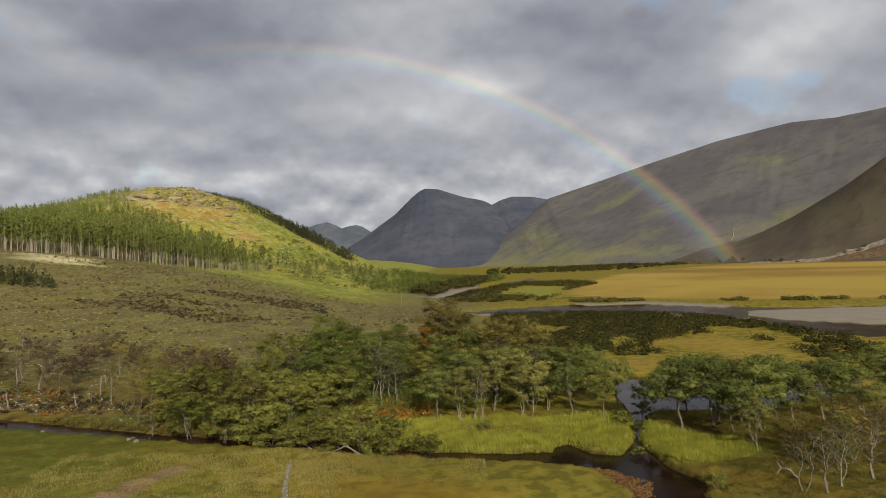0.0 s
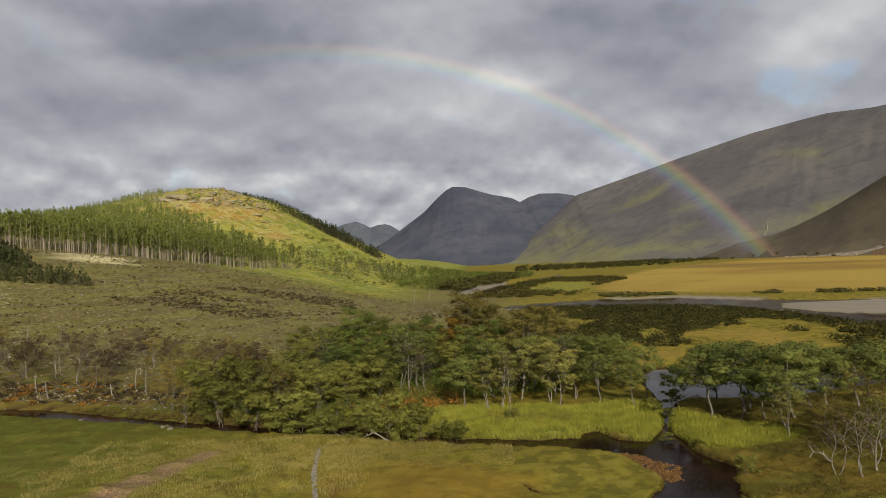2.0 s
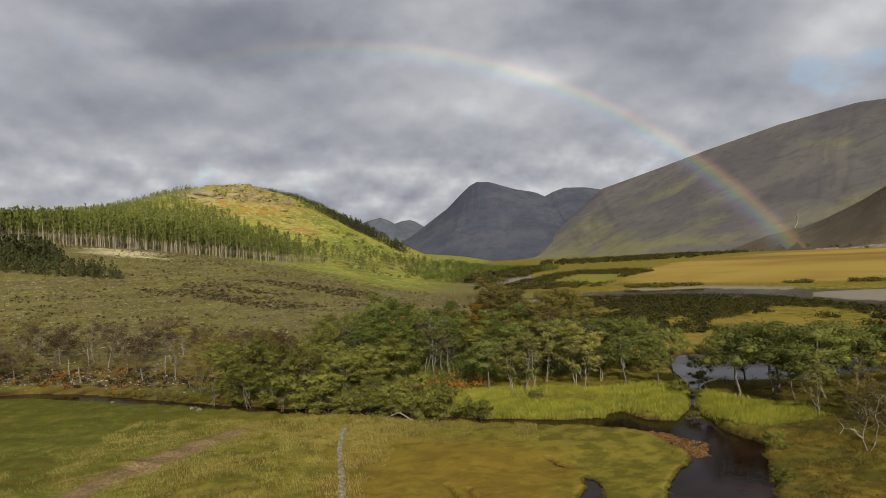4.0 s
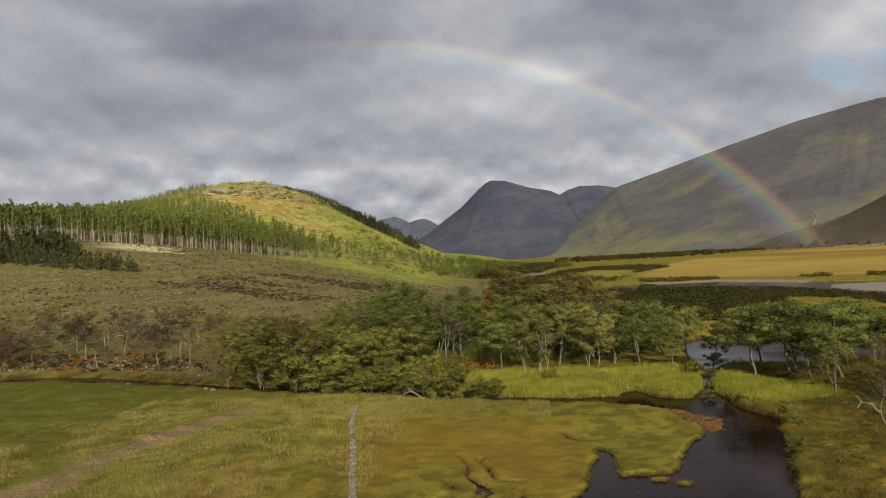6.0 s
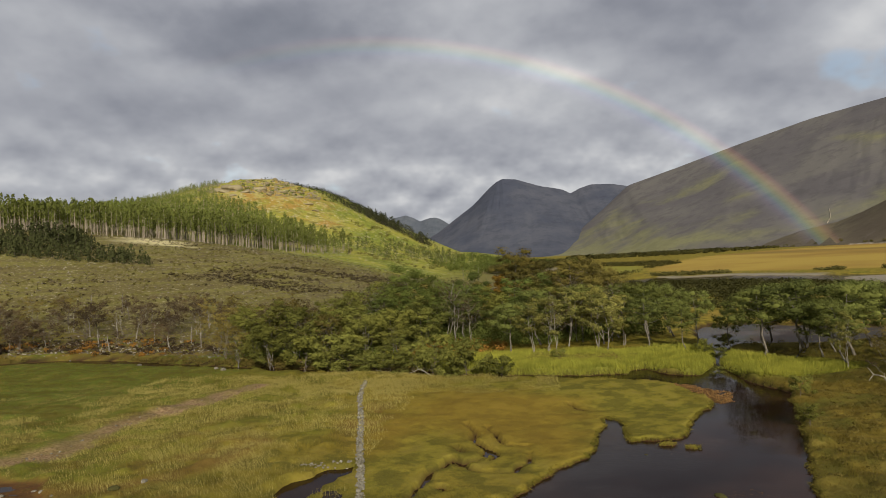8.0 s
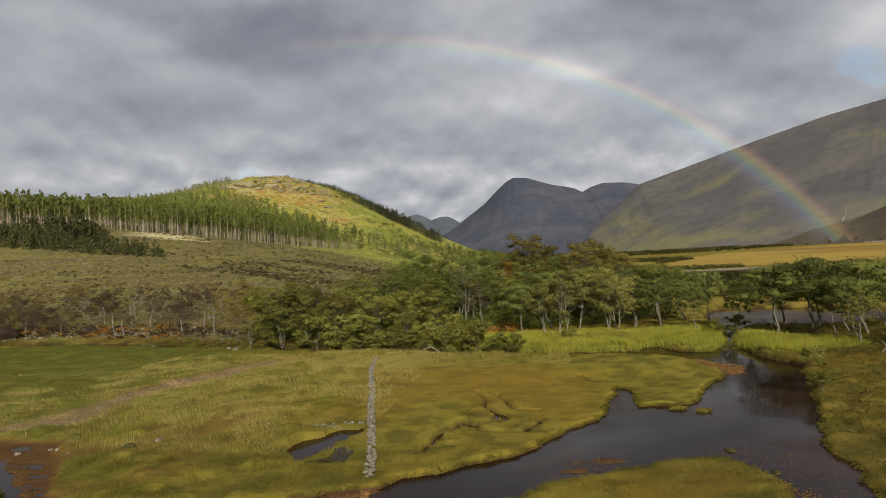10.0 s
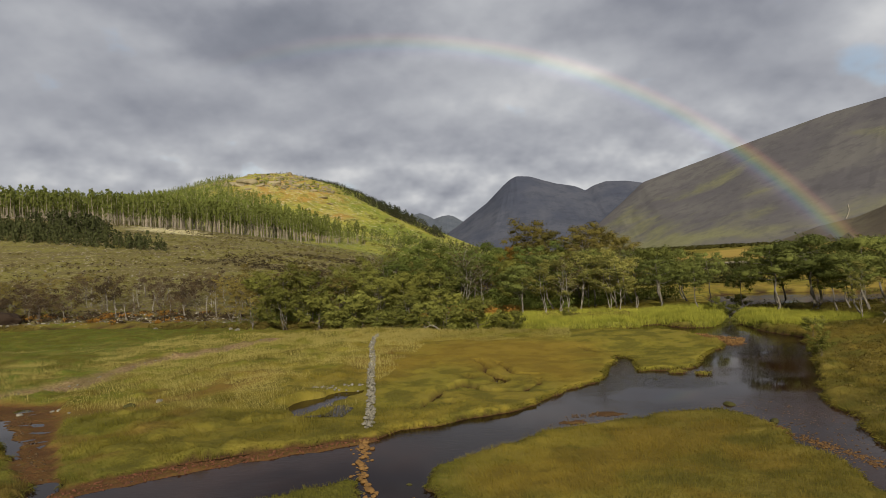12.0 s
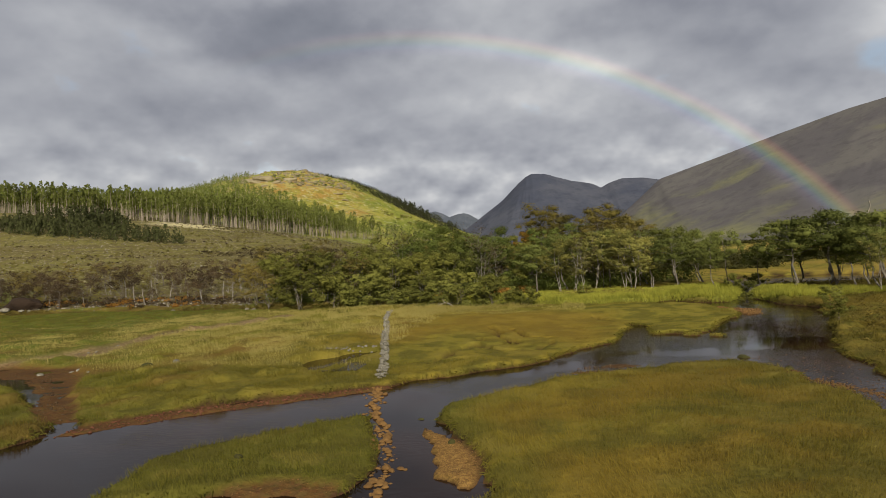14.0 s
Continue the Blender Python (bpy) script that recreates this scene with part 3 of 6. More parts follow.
def mountain_material(name, low, high, rock, scale=1.0, green=None):
    m, t, b = material(name, 0.95, 0.1)
    pos = N(t, "ShaderNodeTexCoord", 3)
    n = noise_tex(t, pos, 0.0035 * scale, 7, 0.62)
    f = noise_tex(t, pos, 0.016 * scale, 6, 0.65)
    g = noise_tex(t, N(t, "ShaderNodeVectorMath", setup={"operation": "MULTIPLY"}, i0=pos, i1=(1.0, 1.0, 0.6)), 0.02 * scale, 6, 0.7)
    c = mixc(t, ramp(t, n, 0.38, 0.62), low, high)
    if green:
        zz = N(t, "ShaderNodeSeparateXYZ", 2, i0=pos)
        # low grassy drifts, their light colour also standing for sun between cloud shadows
        drift = noise_tex(t, N(t, "ShaderNodeVectorMath", setup={"operation": "MULTIPLY"}, i0=pos, i1=(0.0016, 0.0022, 0.0046)), 1.0, 5, 0.55, 0.3)
        lowland = M(t, "ADD", ramp(t, zz, 420, 20, -0.05, 0.42), M(t, "MULTIPLY", M(t, "SUBTRACT", drift, 0.5), 2.6))
        c = mixc(t, ramp(t, lowland, 0.16, 0.62, 0, 0.85), c, mixc(t, ramp(t, f, 0.4, 0.6), green, tuple(v * 1.35 for v in green)))
    c = mixc(t, ramp(t, f, 0.50, 0.62, 0, 0.4), c, tuple(v * 0.7 for v in low))
    c = mixc(t, ramp(t, g, 0.56, 0.68, 0, 0.22), c, rock)
    put(t, b, "Base Color", c)
    bump(t, b, M(t, "ADD", f, M(t, "MULTIPLY", g, 0.4)), 0.25, 12.0 / scale)
    return m


def water_material():
    m, t, b = material("peat water", 0.05, 0.13)
    pos = N(t, "ShaderNodeTexCoord", 3)
    shoal = ramp(t, noise_tex(t, pos, 0.09, 3), 0.42, 0.66)
    put(t, b, "Base Color", mixc(t, shoal, (0.0115, 0.0052, 0.0034), (0.034, 0.0145, 0.0075)))
    b.inputs["IOR"].default_value = 1.33
    calm = ramp(t, noise_tex(t, pos, 0.12, 3), 0.40, 0.60)
    rip = noise_tex(t, N(t, "ShaderNodeVectorMath", setup={"operation": "MULTIPLY"}, i0=pos, i1=(1.0, 2.2, 1.0)), 2.2, 4, 0.6)
    put(t, b, "Normal", N(t, "ShaderNodeBump", Strength=M(t, "MULTIPLY", calm, 0.30), Distance=0.05, Height=rip))
    b.inputs["Transmission Weight"].default_value = 0.0
    return m


MOOR = ground_material()
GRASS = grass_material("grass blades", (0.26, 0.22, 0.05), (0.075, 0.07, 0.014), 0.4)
BARK = bark_material("grey bark", (0.085, 0.070, 0.052), (0.22, 0.195, 0.155))
PALE_BARK = bark_material("pale bark", (0.12, 0.10, 0.075), (0.28, 0.25, 0.205))
STEM_BARK = bark_material("pine bark", (0.17, 0.13, 0.09), (0.40, 0.34, 0.26))
SNAG_BARK = bark_material("bleached bark", (0.125, 0.108, 0.080), (0.30, 0.27, 0.21))
DARK_BARK = bark_material("dark bark", (0.07, 0.055, 0.042), (0.16, 0.13, 0.10))
LEAF_ALDER = leaf_material("alder leaves", (0.076, 0.098, 0.023), (0.128, 0.152, 0.034))
LEAF_OAK = leaf_material("oak leaves", (0.087, 0.102, 0.027), (0.141, 0.156, 0.040))
LEAF_BIRCH = leaf_material("birch leaves", (0.167, 0.164, 0.043), (0.253, 0.236, 0.062))
LEAF_OLIVE = leaf_material("olive leaves", (0.101, 0.108, 0.025), (0.171, 0.171, 0.038))
LEAF_UMBER = leaf_material("thinning willow leaves", (0.123, 0.098, 0.031), (0.202, 0.161, 0.043))
LEAF_RUST = leaf_material("turning leaves", (0.101, 0.089, 0.025), (0.170, 0.140, 0.036), (0.128, 0.084, 0.022), -0.04)
LEAF_HEATH = leaf_material("heath leaves", (0.046, 0.046, 0.014), (0.094, 0.087, 0.026))
LEAF_PINE = leaf_material("pine needles", (0.074, 0.084, 0.029), (0.170, 0.200, 0.046))
LEAF_SPRUCE = leaf_material("dark spruce needles", (0.030, 0.036, 0.016), (0.068, 0.074, 0.027))
LEAF_BRUSH = leaf_material("dead brush", (0.040, 0.031, 0.018), (0.088, 0.068, 0.038))
LEAF_TUSSOCK = leaf_material("rank tussock grass", (0.125, 0.115, 0.030), (0.225, 0.200, 0.058))
LEAF_BROWN = leaf_material("brown twigs", (0.060, 0.043, 0.026), (0.105, 0.075, 0.042))
STONE = stone_material("grey stone", (0.060, 0.053, 0.038), (0.235, 0.212, 0.160), (0.31, 0.288, 0.220))
RED_STONE = stone_material("river stone", (0.040, 0.020, 0.010), (0.250, 0.138, 0.044))
CRAG = stone_material("lichened crag", (0.15, 0.12, 0.065), (0.38, 0.32, 0.19))
PEAT = stone_material("bare peat", (0.018, 0.012, 0.008), (0.050, 0.032, 0.020))
MOSS_STONE = stone_material("mossy stone", (0.022, 0.018, 0.009), (0.070, 0.066, 0.018))
WET_STONE = stone_material("wet river stone", (0.022, 0.013, 0.008), (0.150, 0.095, 0.046))
SHORE_STONE = stone_material("red shore stone", (0.045, 0.018, 0.011), (0.190, 0.078, 0.040))
BRASH = stone_material("weathered brash", (0.045, 0.034, 0.022), (0.19, 0.155, 0.105))
LOG = stone_material("weathered wood", (0.13, 0.11, 0.08), (0.40, 0.36, 0.28))
WATER = water_material()

# ---- large structure ----
me = mesh_from("ground", np.stack([XX.ravel(), YY.ravel(), LANDZ.ravel()], 1), grid_faces(len(GY), len(GX)), MOOR)
for key in ("gravel", "peat", "dry", "lush", "cut", "hill", "rust", "path", "thatch", "straw_sun", "marsh", "red", "sand"):
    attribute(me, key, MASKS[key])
tagged(new("ground", me), "rough moor grass and heath of a broad glen floor", "ground", kind="structure")

wx, wy = np.meshgrid(np.linspace(-130, 340, 40), np.linspace(-12, 820, 60))
me = mesh_from("water", np.stack([wx.ravel(), wy.ravel(), np.full(wx.size, -0.6)], 1), grid_faces(60, 40), WATER)
tagged(new("water", me), "dark peaty river winding between grass banks", "river", kind="structure")
wx, wy = np.meshgrid(np.linspace(-13.6, -9, 12), np.linspace(34.6, 42, 16))
me = mesh_from("pool_water", np.stack([wx.ravel(), wy.ravel(), np.full(wx.size, -0.31)], 1), grid_faces(16, 12), WATER)
tagged(new("pool_water", me), "small still pool in the bog grass", "pool", kind="structure")


RELIEF = {}


def ridge(name, label, crest, foot, mat, seed, cols=180, rows=70, rough=26.0, hollow=1.25, back=0.55):
    """A mountain from the plan of its crest (x, y, z) and of its foot (x, y), with gullies down its face."""
    crest, foot = np.array(crest, float), np.array(foot, float)
    u = np.linspace(0, 1, cols)
    at = np.linspace(0, 1, len(crest))

    def smooth(v):
        fine = np.interp(u, at, v)
        return np.concatenate([fine[:1], np.convolve(fine, np.ones(3) / 3, "valid"), fine[-1:]])
    cx, cy, cz = (smooth(crest[:, i]) for i in range(3))
    fx, fy = (smooth(np.interp(at, np.linspace(0, 1, len(foot)), foot[:, i])) for i in range(2))
    v = np.linspace(-back, 1, rows)[:, None]
    s = np.abs(v)
    X, Y = cx + (fx - cx) * v, cy + (fy - cy) * v
    Z = cz * np.clip(1 - s, 0, 1) ** hollow
    along = u[None, :] * cols / 16
    gully = np.abs(fbm(along + 0.8 * v + seed, v * 1.4 + seed * 0.7, 4, seed) - 0.5) * 2
    lump = fbm(along * 2.3 + seed, v * 5 + seed, 4, seed + 1) - 0.5
    amp = rough * np.clip(s * 4, 0.06, 1) * np.clip((1 - s) * 3, 0, 1) * np.clip(cz / 200, 0.1, 1.3)
    Z = Z + amp * (0.26 * (gully - 0.35) + 0.30 * lump) - 6 * step(0.9, 1.0, s)
    me = mesh_from(name, np.stack([X.ravel(), Y.ravel(), Z.ravel()], 1), grid_faces(rows, cols), mat)
    RELIEF[name] = (X, Y, Z)
    return tagged(new(name, me), label, "mountain", kind="structure")


# slate and heather greyed and blued: distance haze is mixed into the base colours
SLATE_HAZE = mountain_material("hazy slate mountain", (0.056, 0.062, 0.084), (0.082, 0.086, 0.104), (0.098, 0.102, 0.120))
FAR_SLATE_HAZE = mountain_material("far hazy slate", (0.070, 0.080, 0.098), (0.095, 0.105, 0.12), (0.12, 0.13, 0.14))
HEATHER_HAZE = mountain_material("hazy heather slope", (0.106, 0.097, 0.097), (0.138, 0.127, 0.114), (0.150, 0.142, 0.124), 1.0, (0.172, 0.166, 0.076))
BROWN = mountain_material("brown slope", (0.095, 0.076, 0.052), (0.130, 0.108, 0.066), (0.18, 0.15, 0.13), 1.6)
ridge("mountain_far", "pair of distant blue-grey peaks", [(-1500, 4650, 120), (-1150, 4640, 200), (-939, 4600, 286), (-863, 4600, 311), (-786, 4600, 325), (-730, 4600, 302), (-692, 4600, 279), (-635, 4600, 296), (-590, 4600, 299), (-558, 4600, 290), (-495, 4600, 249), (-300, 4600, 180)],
      [(-1300, 4300), (-700, 4200), (-300, 4250)], FAR_SLATE_HAZE, 3, rough=14, back=0.4)
ridge("mountain_mid", "dark hazy slate mountain with a steep shouldered peak", [(-1050, 4100, 10), (-760, 4150, 70), (-610, 4200, 130), (-512, 4200, 185), (-441, 4200, 236), (-299, 4200, 334), (-192, 4200, 437), (-150, 4200, 470), (-114, 4200, 487), (-34, 4200, 481), (40, 4200, 455), (121, 4200, 428), (200, 4200, 412), (250, 4200, 398), (294, 4200, 374), (345, 4200, 400), (416, 4200, 421), (537, 4200, 417), (634, 4200, 397), (900, 4250, 330), (1300, 4300, 200)],
      [(-800, 3500), (-350, 3250), (150, 3100), (500, 3200), (900, 3300)], SLATE_HAZE, 5, cols=260, rows=90, rough=36, back=0.3)
ridge("mountain_long", "long heather-brown mountainside rising to a broad ridge", [(0, 3300, -6), (143, 3420, 36), (252, 3560, 98), (350, 3650, 174), (450, 3720, 255), (574, 3800, 361), (812, 3700, 429), (1061, 3500, 500), (1332, 3300, 571), (1471, 3100, 587), (1536, 3000, 593), (1619, 2800, 569), (1692, 2600, 563), (1800, 2200, 560), (1950, 1600, 540), (2100, 900, 480)],
      [(60, 3150), (230, 3000), (330, 2800), (430, 2600), (540, 2350), (640, 2200), (760, 2050), (860, 1950), (960, 1800), (1050, 1600), (1200, 1200), (1400, 700)], HEATHER_HAZE, 8, cols=300, rows=100, rough=20, hollow=1.15, back=0.3)
ridge("mountain_near", "brown stony hillside coming down to the glen", [(520, 1980, -30), (580, 1950, -14), (645, 1900, 14), (705, 1850, 39), (771, 1790, 56), (801, 1725, 76), (835, 1650, 105), (864, 1575, 138), (886, 1500, 168), (924, 1425, 216), (1010, 1300, 270), (1250, 1150, 330), (1600, 900, 420)],
      [(500, 1900), (560, 1760), (610, 1620), (650, 1480), (700, 1340), (780, 1180), (900, 1000), (1100, 700)], BROWN, 11, cols=220, rows=90, rough=7, hollow=1.35, back=0.5)
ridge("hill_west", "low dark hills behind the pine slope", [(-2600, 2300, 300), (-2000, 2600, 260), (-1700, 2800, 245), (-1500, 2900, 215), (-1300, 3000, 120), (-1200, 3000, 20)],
      [(-1800, 1700), (-1100, 2200), (-1000, 2500)], SLATE_HAZE, 14, rough=14, back=0.4)


def on_hill(hill, x, y):
    """Height of a mountain's face at plan places."""
    X, Y, Z = (a.ravel() for a in RELIEF[hill])
    out = []
    for a, b in zip(x, y):
        d = (X - a) ** 2 + (Y - b) ** 2
        k = np.argpartition(d, 4)[:4]
        w = 1 / (d[k] + 0.5)
        out.append(float((Z[k] * w).sum() / w.sum()))
    return np.array(out)


def drape(name, label, category, hill, line, wide, mat, up=0.8, seed=0):
    """A worn strip that lies on a mountain's face, of uneven width."""
    line = np.array(line, float)
    q = np.linspace(0, len(line) - 1, 90)
    x, y = (np.interp(q, range(len(line)), line[:, i]) for i in range(2))
    dx, dy = np.gradient(x), np.gradient(y)
    ln = np.hypot(dx, dy)
    rows = []
    for s in np.linspace(-1, 1, 7):
        w = wide * s * (0.35 + 1.1 * fbm(q * 1.7, np.full(90, s + seed), 3, 91 + seed))
        rows.append(np.stack([x - dy / ln * w, y + dx / ln * w], 1))
    p = np.concatenate(rows)
    edge = np.repeat(np.abs(np.linspace(-1, 1, 7)), 90)
    z = on_hill(hill, p[:, 0], p[:, 1]) + up * (1 - 2.0 * np.maximum(edge - 0.6, 0))
    me = mesh_from(name, np.column_stack([p, z]), grid_faces(7, 90), mat)
    return tagged(new(name, me), label, category, kind="structure")


def scree_material(name, a, b2):
    m, t, b = material(name, 0.95, 0.1)
    pos = N(t, "ShaderNodeTexCoord", 3)
    n = noise_tex(t, pos, 0.12, 6, 0.7)
    put(t, b, "Base Color", mixc(t, ramp(t, n, 0.38, 0.62), a, b2))
    bump(t, b, n, 0.5, 0.8)
    return m


SCREE = scree_material("pale scree", (0.17, 0.135, 0.095), (0.33, 0.28, 0.215))
PALE_SCREE = scree_material("washed rock", (0.30, 0.25, 0.18), (0.46, 0.40, 0.31))
SOIL = scree_material("red soil", (0.115, 0.068, 0.036), (0.175, 0.115, 0.064))
drape("scree", "pale gravel road cut along the hill's foot", "road", "mountain_near", [(655, 1490), (668, 1458), (691, 1395), (714, 1351), (733, 1326), (761, 1315), (786, 1289), (817, 1272), (850, 1255)], 9.0, SCREE, 1.2)
drape("soil", "bare reddish soil below the hill road", "soil", "mountain_near", [(735, 1300), (752, 1290), (770, 1268), (785, 1252), (805, 1240)], 15.0, SOIL, 0.9, 4)
drape("scar", "thin pale waterfall scar on the mountainside", "waterfall", "mountain_long", [(950, 2262), (947, 2254), (935, 2219), (918, 2185), (897, 2154)], 0.9, PALE_SCREE, 2.2, 7)


def rainbow():
    """A thin bright arc of rain light: a band of a cone round the point opposite the sun."""
    a = AXIS.normalized()
    top = (Vector((0, 0, 1)) - a * a.z).normalized()
    side = a.cross(top).normalized()
    eye, far = Vector((1.0, 0.5, 11.0)), 1600.0
    verts, across, along = [], [], []
    rows = np.linspace(radians(-40), radians(82), 123)
    cols = np.linspace(39.75, 42.4, 21)
    for p in rows:
        for c in cols:
            d = a * math.cos(radians(c)) + (top * math.cos(p) + side * math.sin(p)) * math.sin(radians(c))
            verts.append(eye + d * far)
            across.append((c - cols[0]) / (cols[-1] - cols[0]))
            along.append(math.degrees(p))
    m = bpy.data.materials.new("rain light")
    m.use_nodes = True
    t = m.node_tree
    t.nodes.clear()
    r = t.nodes.new("ShaderNodeValToRGB")
    t.links.new(attr(t, "across"), r.inputs[0])
    e = r.color_ramp.elements
    e[0].position, e[0].color = 0.0, (0.0, 0.0, 0.0, 1)
    e[1].position, e[1].color = 1.0, (0.0, 0.0, 0.0, 1)
    for p, c in ((0.16, (0.05, 0.05, 0.07, 1)), (0.30, (0.12, 0.10, 0.20, 1)), (0.42, (0.12, 0.22, 0.36, 1)), (0.52, (0.16, 0.38, 0.28, 1)), (0.63, (0.40, 0.44, 0.14, 1)), (0.73, (0.56, 0.38, 0.15, 1)), (0.83, (0.36, 0.15, 0.11, 1)), (0.92, (0.07, 0.03, 0.03, 1))):
        k = e.new(p)
        k.color = c
    ph = attr(t, "along")
    fade = M(t, "MULTIPLY", ramp(t, ph, -26, 24), ramp(t, ph, 80, 44, 0.38, 1.0))
    glow = N(t, "ShaderNodeEmission", Color=r.outputs[0], Strength=M(t, "MULTIPLY", fade, 0.22))
    both = N(t, "ShaderNodeAddShader", i0=N(t, "ShaderNodeBsdfTransparent"), i1=glow)
    t.links.new(both, N_out(t))
    ob = tagged(new("rainbow"), "faint rainbow arching over the glen", "rainbow")
    p, across, along = np.array([tuple(v) for v in verts]).reshape(len(rows), len(cols), 3), np.array(across).reshape(len(rows), -1), np.array(along).reshape(len(rows), -1)
    for name, a0, a1 in (("violet_band", 0, 7), ("blue_band", 7, 10), ("green_band", 10, 12), ("yellow_band", 12, 15), ("red_band", 15, 20)):
        q = p[:, a0:a1 + 1]
        faces = grid_faces(len(rows), a1 + 1 - a0)
        faces = faces[(q[..., 2].ravel()[faces] > 1.5).all(1)]
        me = mesh_from(name, q.reshape(-1, 3), faces, m)
        attribute(me, "across", across[:, a0:a1 + 1])
        attribute(me, "along", along[:, a0:a1 + 1])
        part(name, me, ob)


def N_out(t):
    return t.nodes.new("ShaderNodeOutputMaterial").inputs[0]


rainbow()

# ---- trees ----
def tube(path, radii, sides):
    path, n = np.asarray(path, float), len(path)
    d = np.gradient(path, axis=0)
    d /= np.linalg.norm(d, axis=1)[:, None] + 1e-9
    ref = np.where(np.abs(d[:, 2:3]) < 0.9, np.array([[0, 0, 1.0]]), np.array([[1.0, 0, 0]]))
    a = np.cross(d, ref)
    a /= np.linalg.norm(a, axis=1)[:, None] + 1e-9
    b = np.cross(d, a)
    q = np.linspace(0, 2 * np.pi, sides, endpoint=False)
    ring = a[:, None, :] * np.cos(q)[None, :, None] + b[:, None, :] * np.sin(q)[None, :, None]
    v = (path[:, None, :] + ring * np.asarray(radii)[:, None, None]).reshape(-1, 3)
    i = np.arange(n - 1)[:, None] * sides
    j, k = np.arange(sides)[None, :], (np.arange(sides)[None, :] + 1) % sides
    f = np.stack([i + j, i + k, i + sides + k, i + sides + j], -1).reshape(-1, 4)
    return v, f


def join(pieces):
    vs, fs, n = [], [], 0
    for v, f in pieces:
        vs.append(v)
        fs.append(np.asarray(f) + n)
        n += len(v)
    return np.concatenate(vs), np.concatenate(fs)


def icosahedron():
    bm = bmesh.new()
    bmesh.ops.create_icosphere(bm, subdivisions=1, radius=1.0)
    bm.verts.index_update()
    v, f = np.array([tuple(q.co) for q in bm.verts]), np.array([[q.index for q in p.verts] for p in bm.faces])
    bm.free()
    return v, f


CORE = icosahedron()


def leaves(rng, centres, radii, count, size, flat=0.6, heart=None, core=0.0):
    """Leaf sprays on the outside of uneven clumps: corners, faces, the clumps' normals and tones."""
    n, m = len(centres), len(centres) * count
    c, r = np.repeat(centres, count, 0), np.repeat(radii, count)[:, None]
    d = rng.normal(0, 1, (m, 3))
    d[:, 2] += 0.25
    d /= np.linalg.norm(d, axis=1)[:, None]
    turn = np.repeat(rng.uniform(0, 6.28, (n, 3)), count, 0)
    lump = 1 + 0.22 * np.sin(3.1 * d[:, :1] + turn[:, :1]) * np.sin(3.7 * d[:, 1:2] + turn[:, 1:2]) + 0.16 * np.sin(6.3 * d[:, 2:] + turn[:, 2:])
    q = d * r * lump * (0.42 + 0.66 * np.sqrt(rng.uniform(0, 1, (m, 1))))
    q[:, 2] *= flat
    c = c + q
    face = d + rng.normal(0, 0.38, c.shape) + np.array([0, 0, 0.2])
    face /= np.linalg.norm(face, axis=1)[:, None]
    a = np.cross(face, rng.normal(0, 1, c.shape))
    a /= np.linalg.norm(a, axis=1)[:, None] + 1e-9
    b = np.cross(face, a)
    s = size * rng.uniform(0.6, 1.4, (m, 1))
    v = np.stack([c - a * s, c + a * s * 0.6 - b * s * 0.7, c + a * s * 0.6 + b * s * 0.7], 1).reshape(-1, 3)
    shade = d * np.array([1, 1, 1 / flat]) * 0.8 + 0.45 * face
    if heart is not None:
        out = c - heart
        shade = shade + 0.45 * out / (np.linalg.norm(out, axis=1)[:, None] + 1e-6)
    shade /= np.linalg.norm(shade, axis=1)[:, None]
    own = rng.uniform(0, 1, n)
    v, f, shade, tone = v, np.arange(m * 3).reshape(-1, 3), np.repeat(shade, 3, 0), np.repeat(own, count * 3)
    # added solid core in each clump; its lowered tone paints the crown's inner shade
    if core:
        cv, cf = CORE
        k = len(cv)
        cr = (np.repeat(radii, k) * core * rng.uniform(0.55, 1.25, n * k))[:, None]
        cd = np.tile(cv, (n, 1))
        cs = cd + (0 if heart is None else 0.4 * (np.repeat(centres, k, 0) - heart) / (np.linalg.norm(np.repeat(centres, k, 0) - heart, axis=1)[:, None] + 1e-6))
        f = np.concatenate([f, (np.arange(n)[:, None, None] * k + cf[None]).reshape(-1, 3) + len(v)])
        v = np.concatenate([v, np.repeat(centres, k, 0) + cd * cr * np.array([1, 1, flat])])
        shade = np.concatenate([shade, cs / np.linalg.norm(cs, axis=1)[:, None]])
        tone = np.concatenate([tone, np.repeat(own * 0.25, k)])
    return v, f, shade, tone


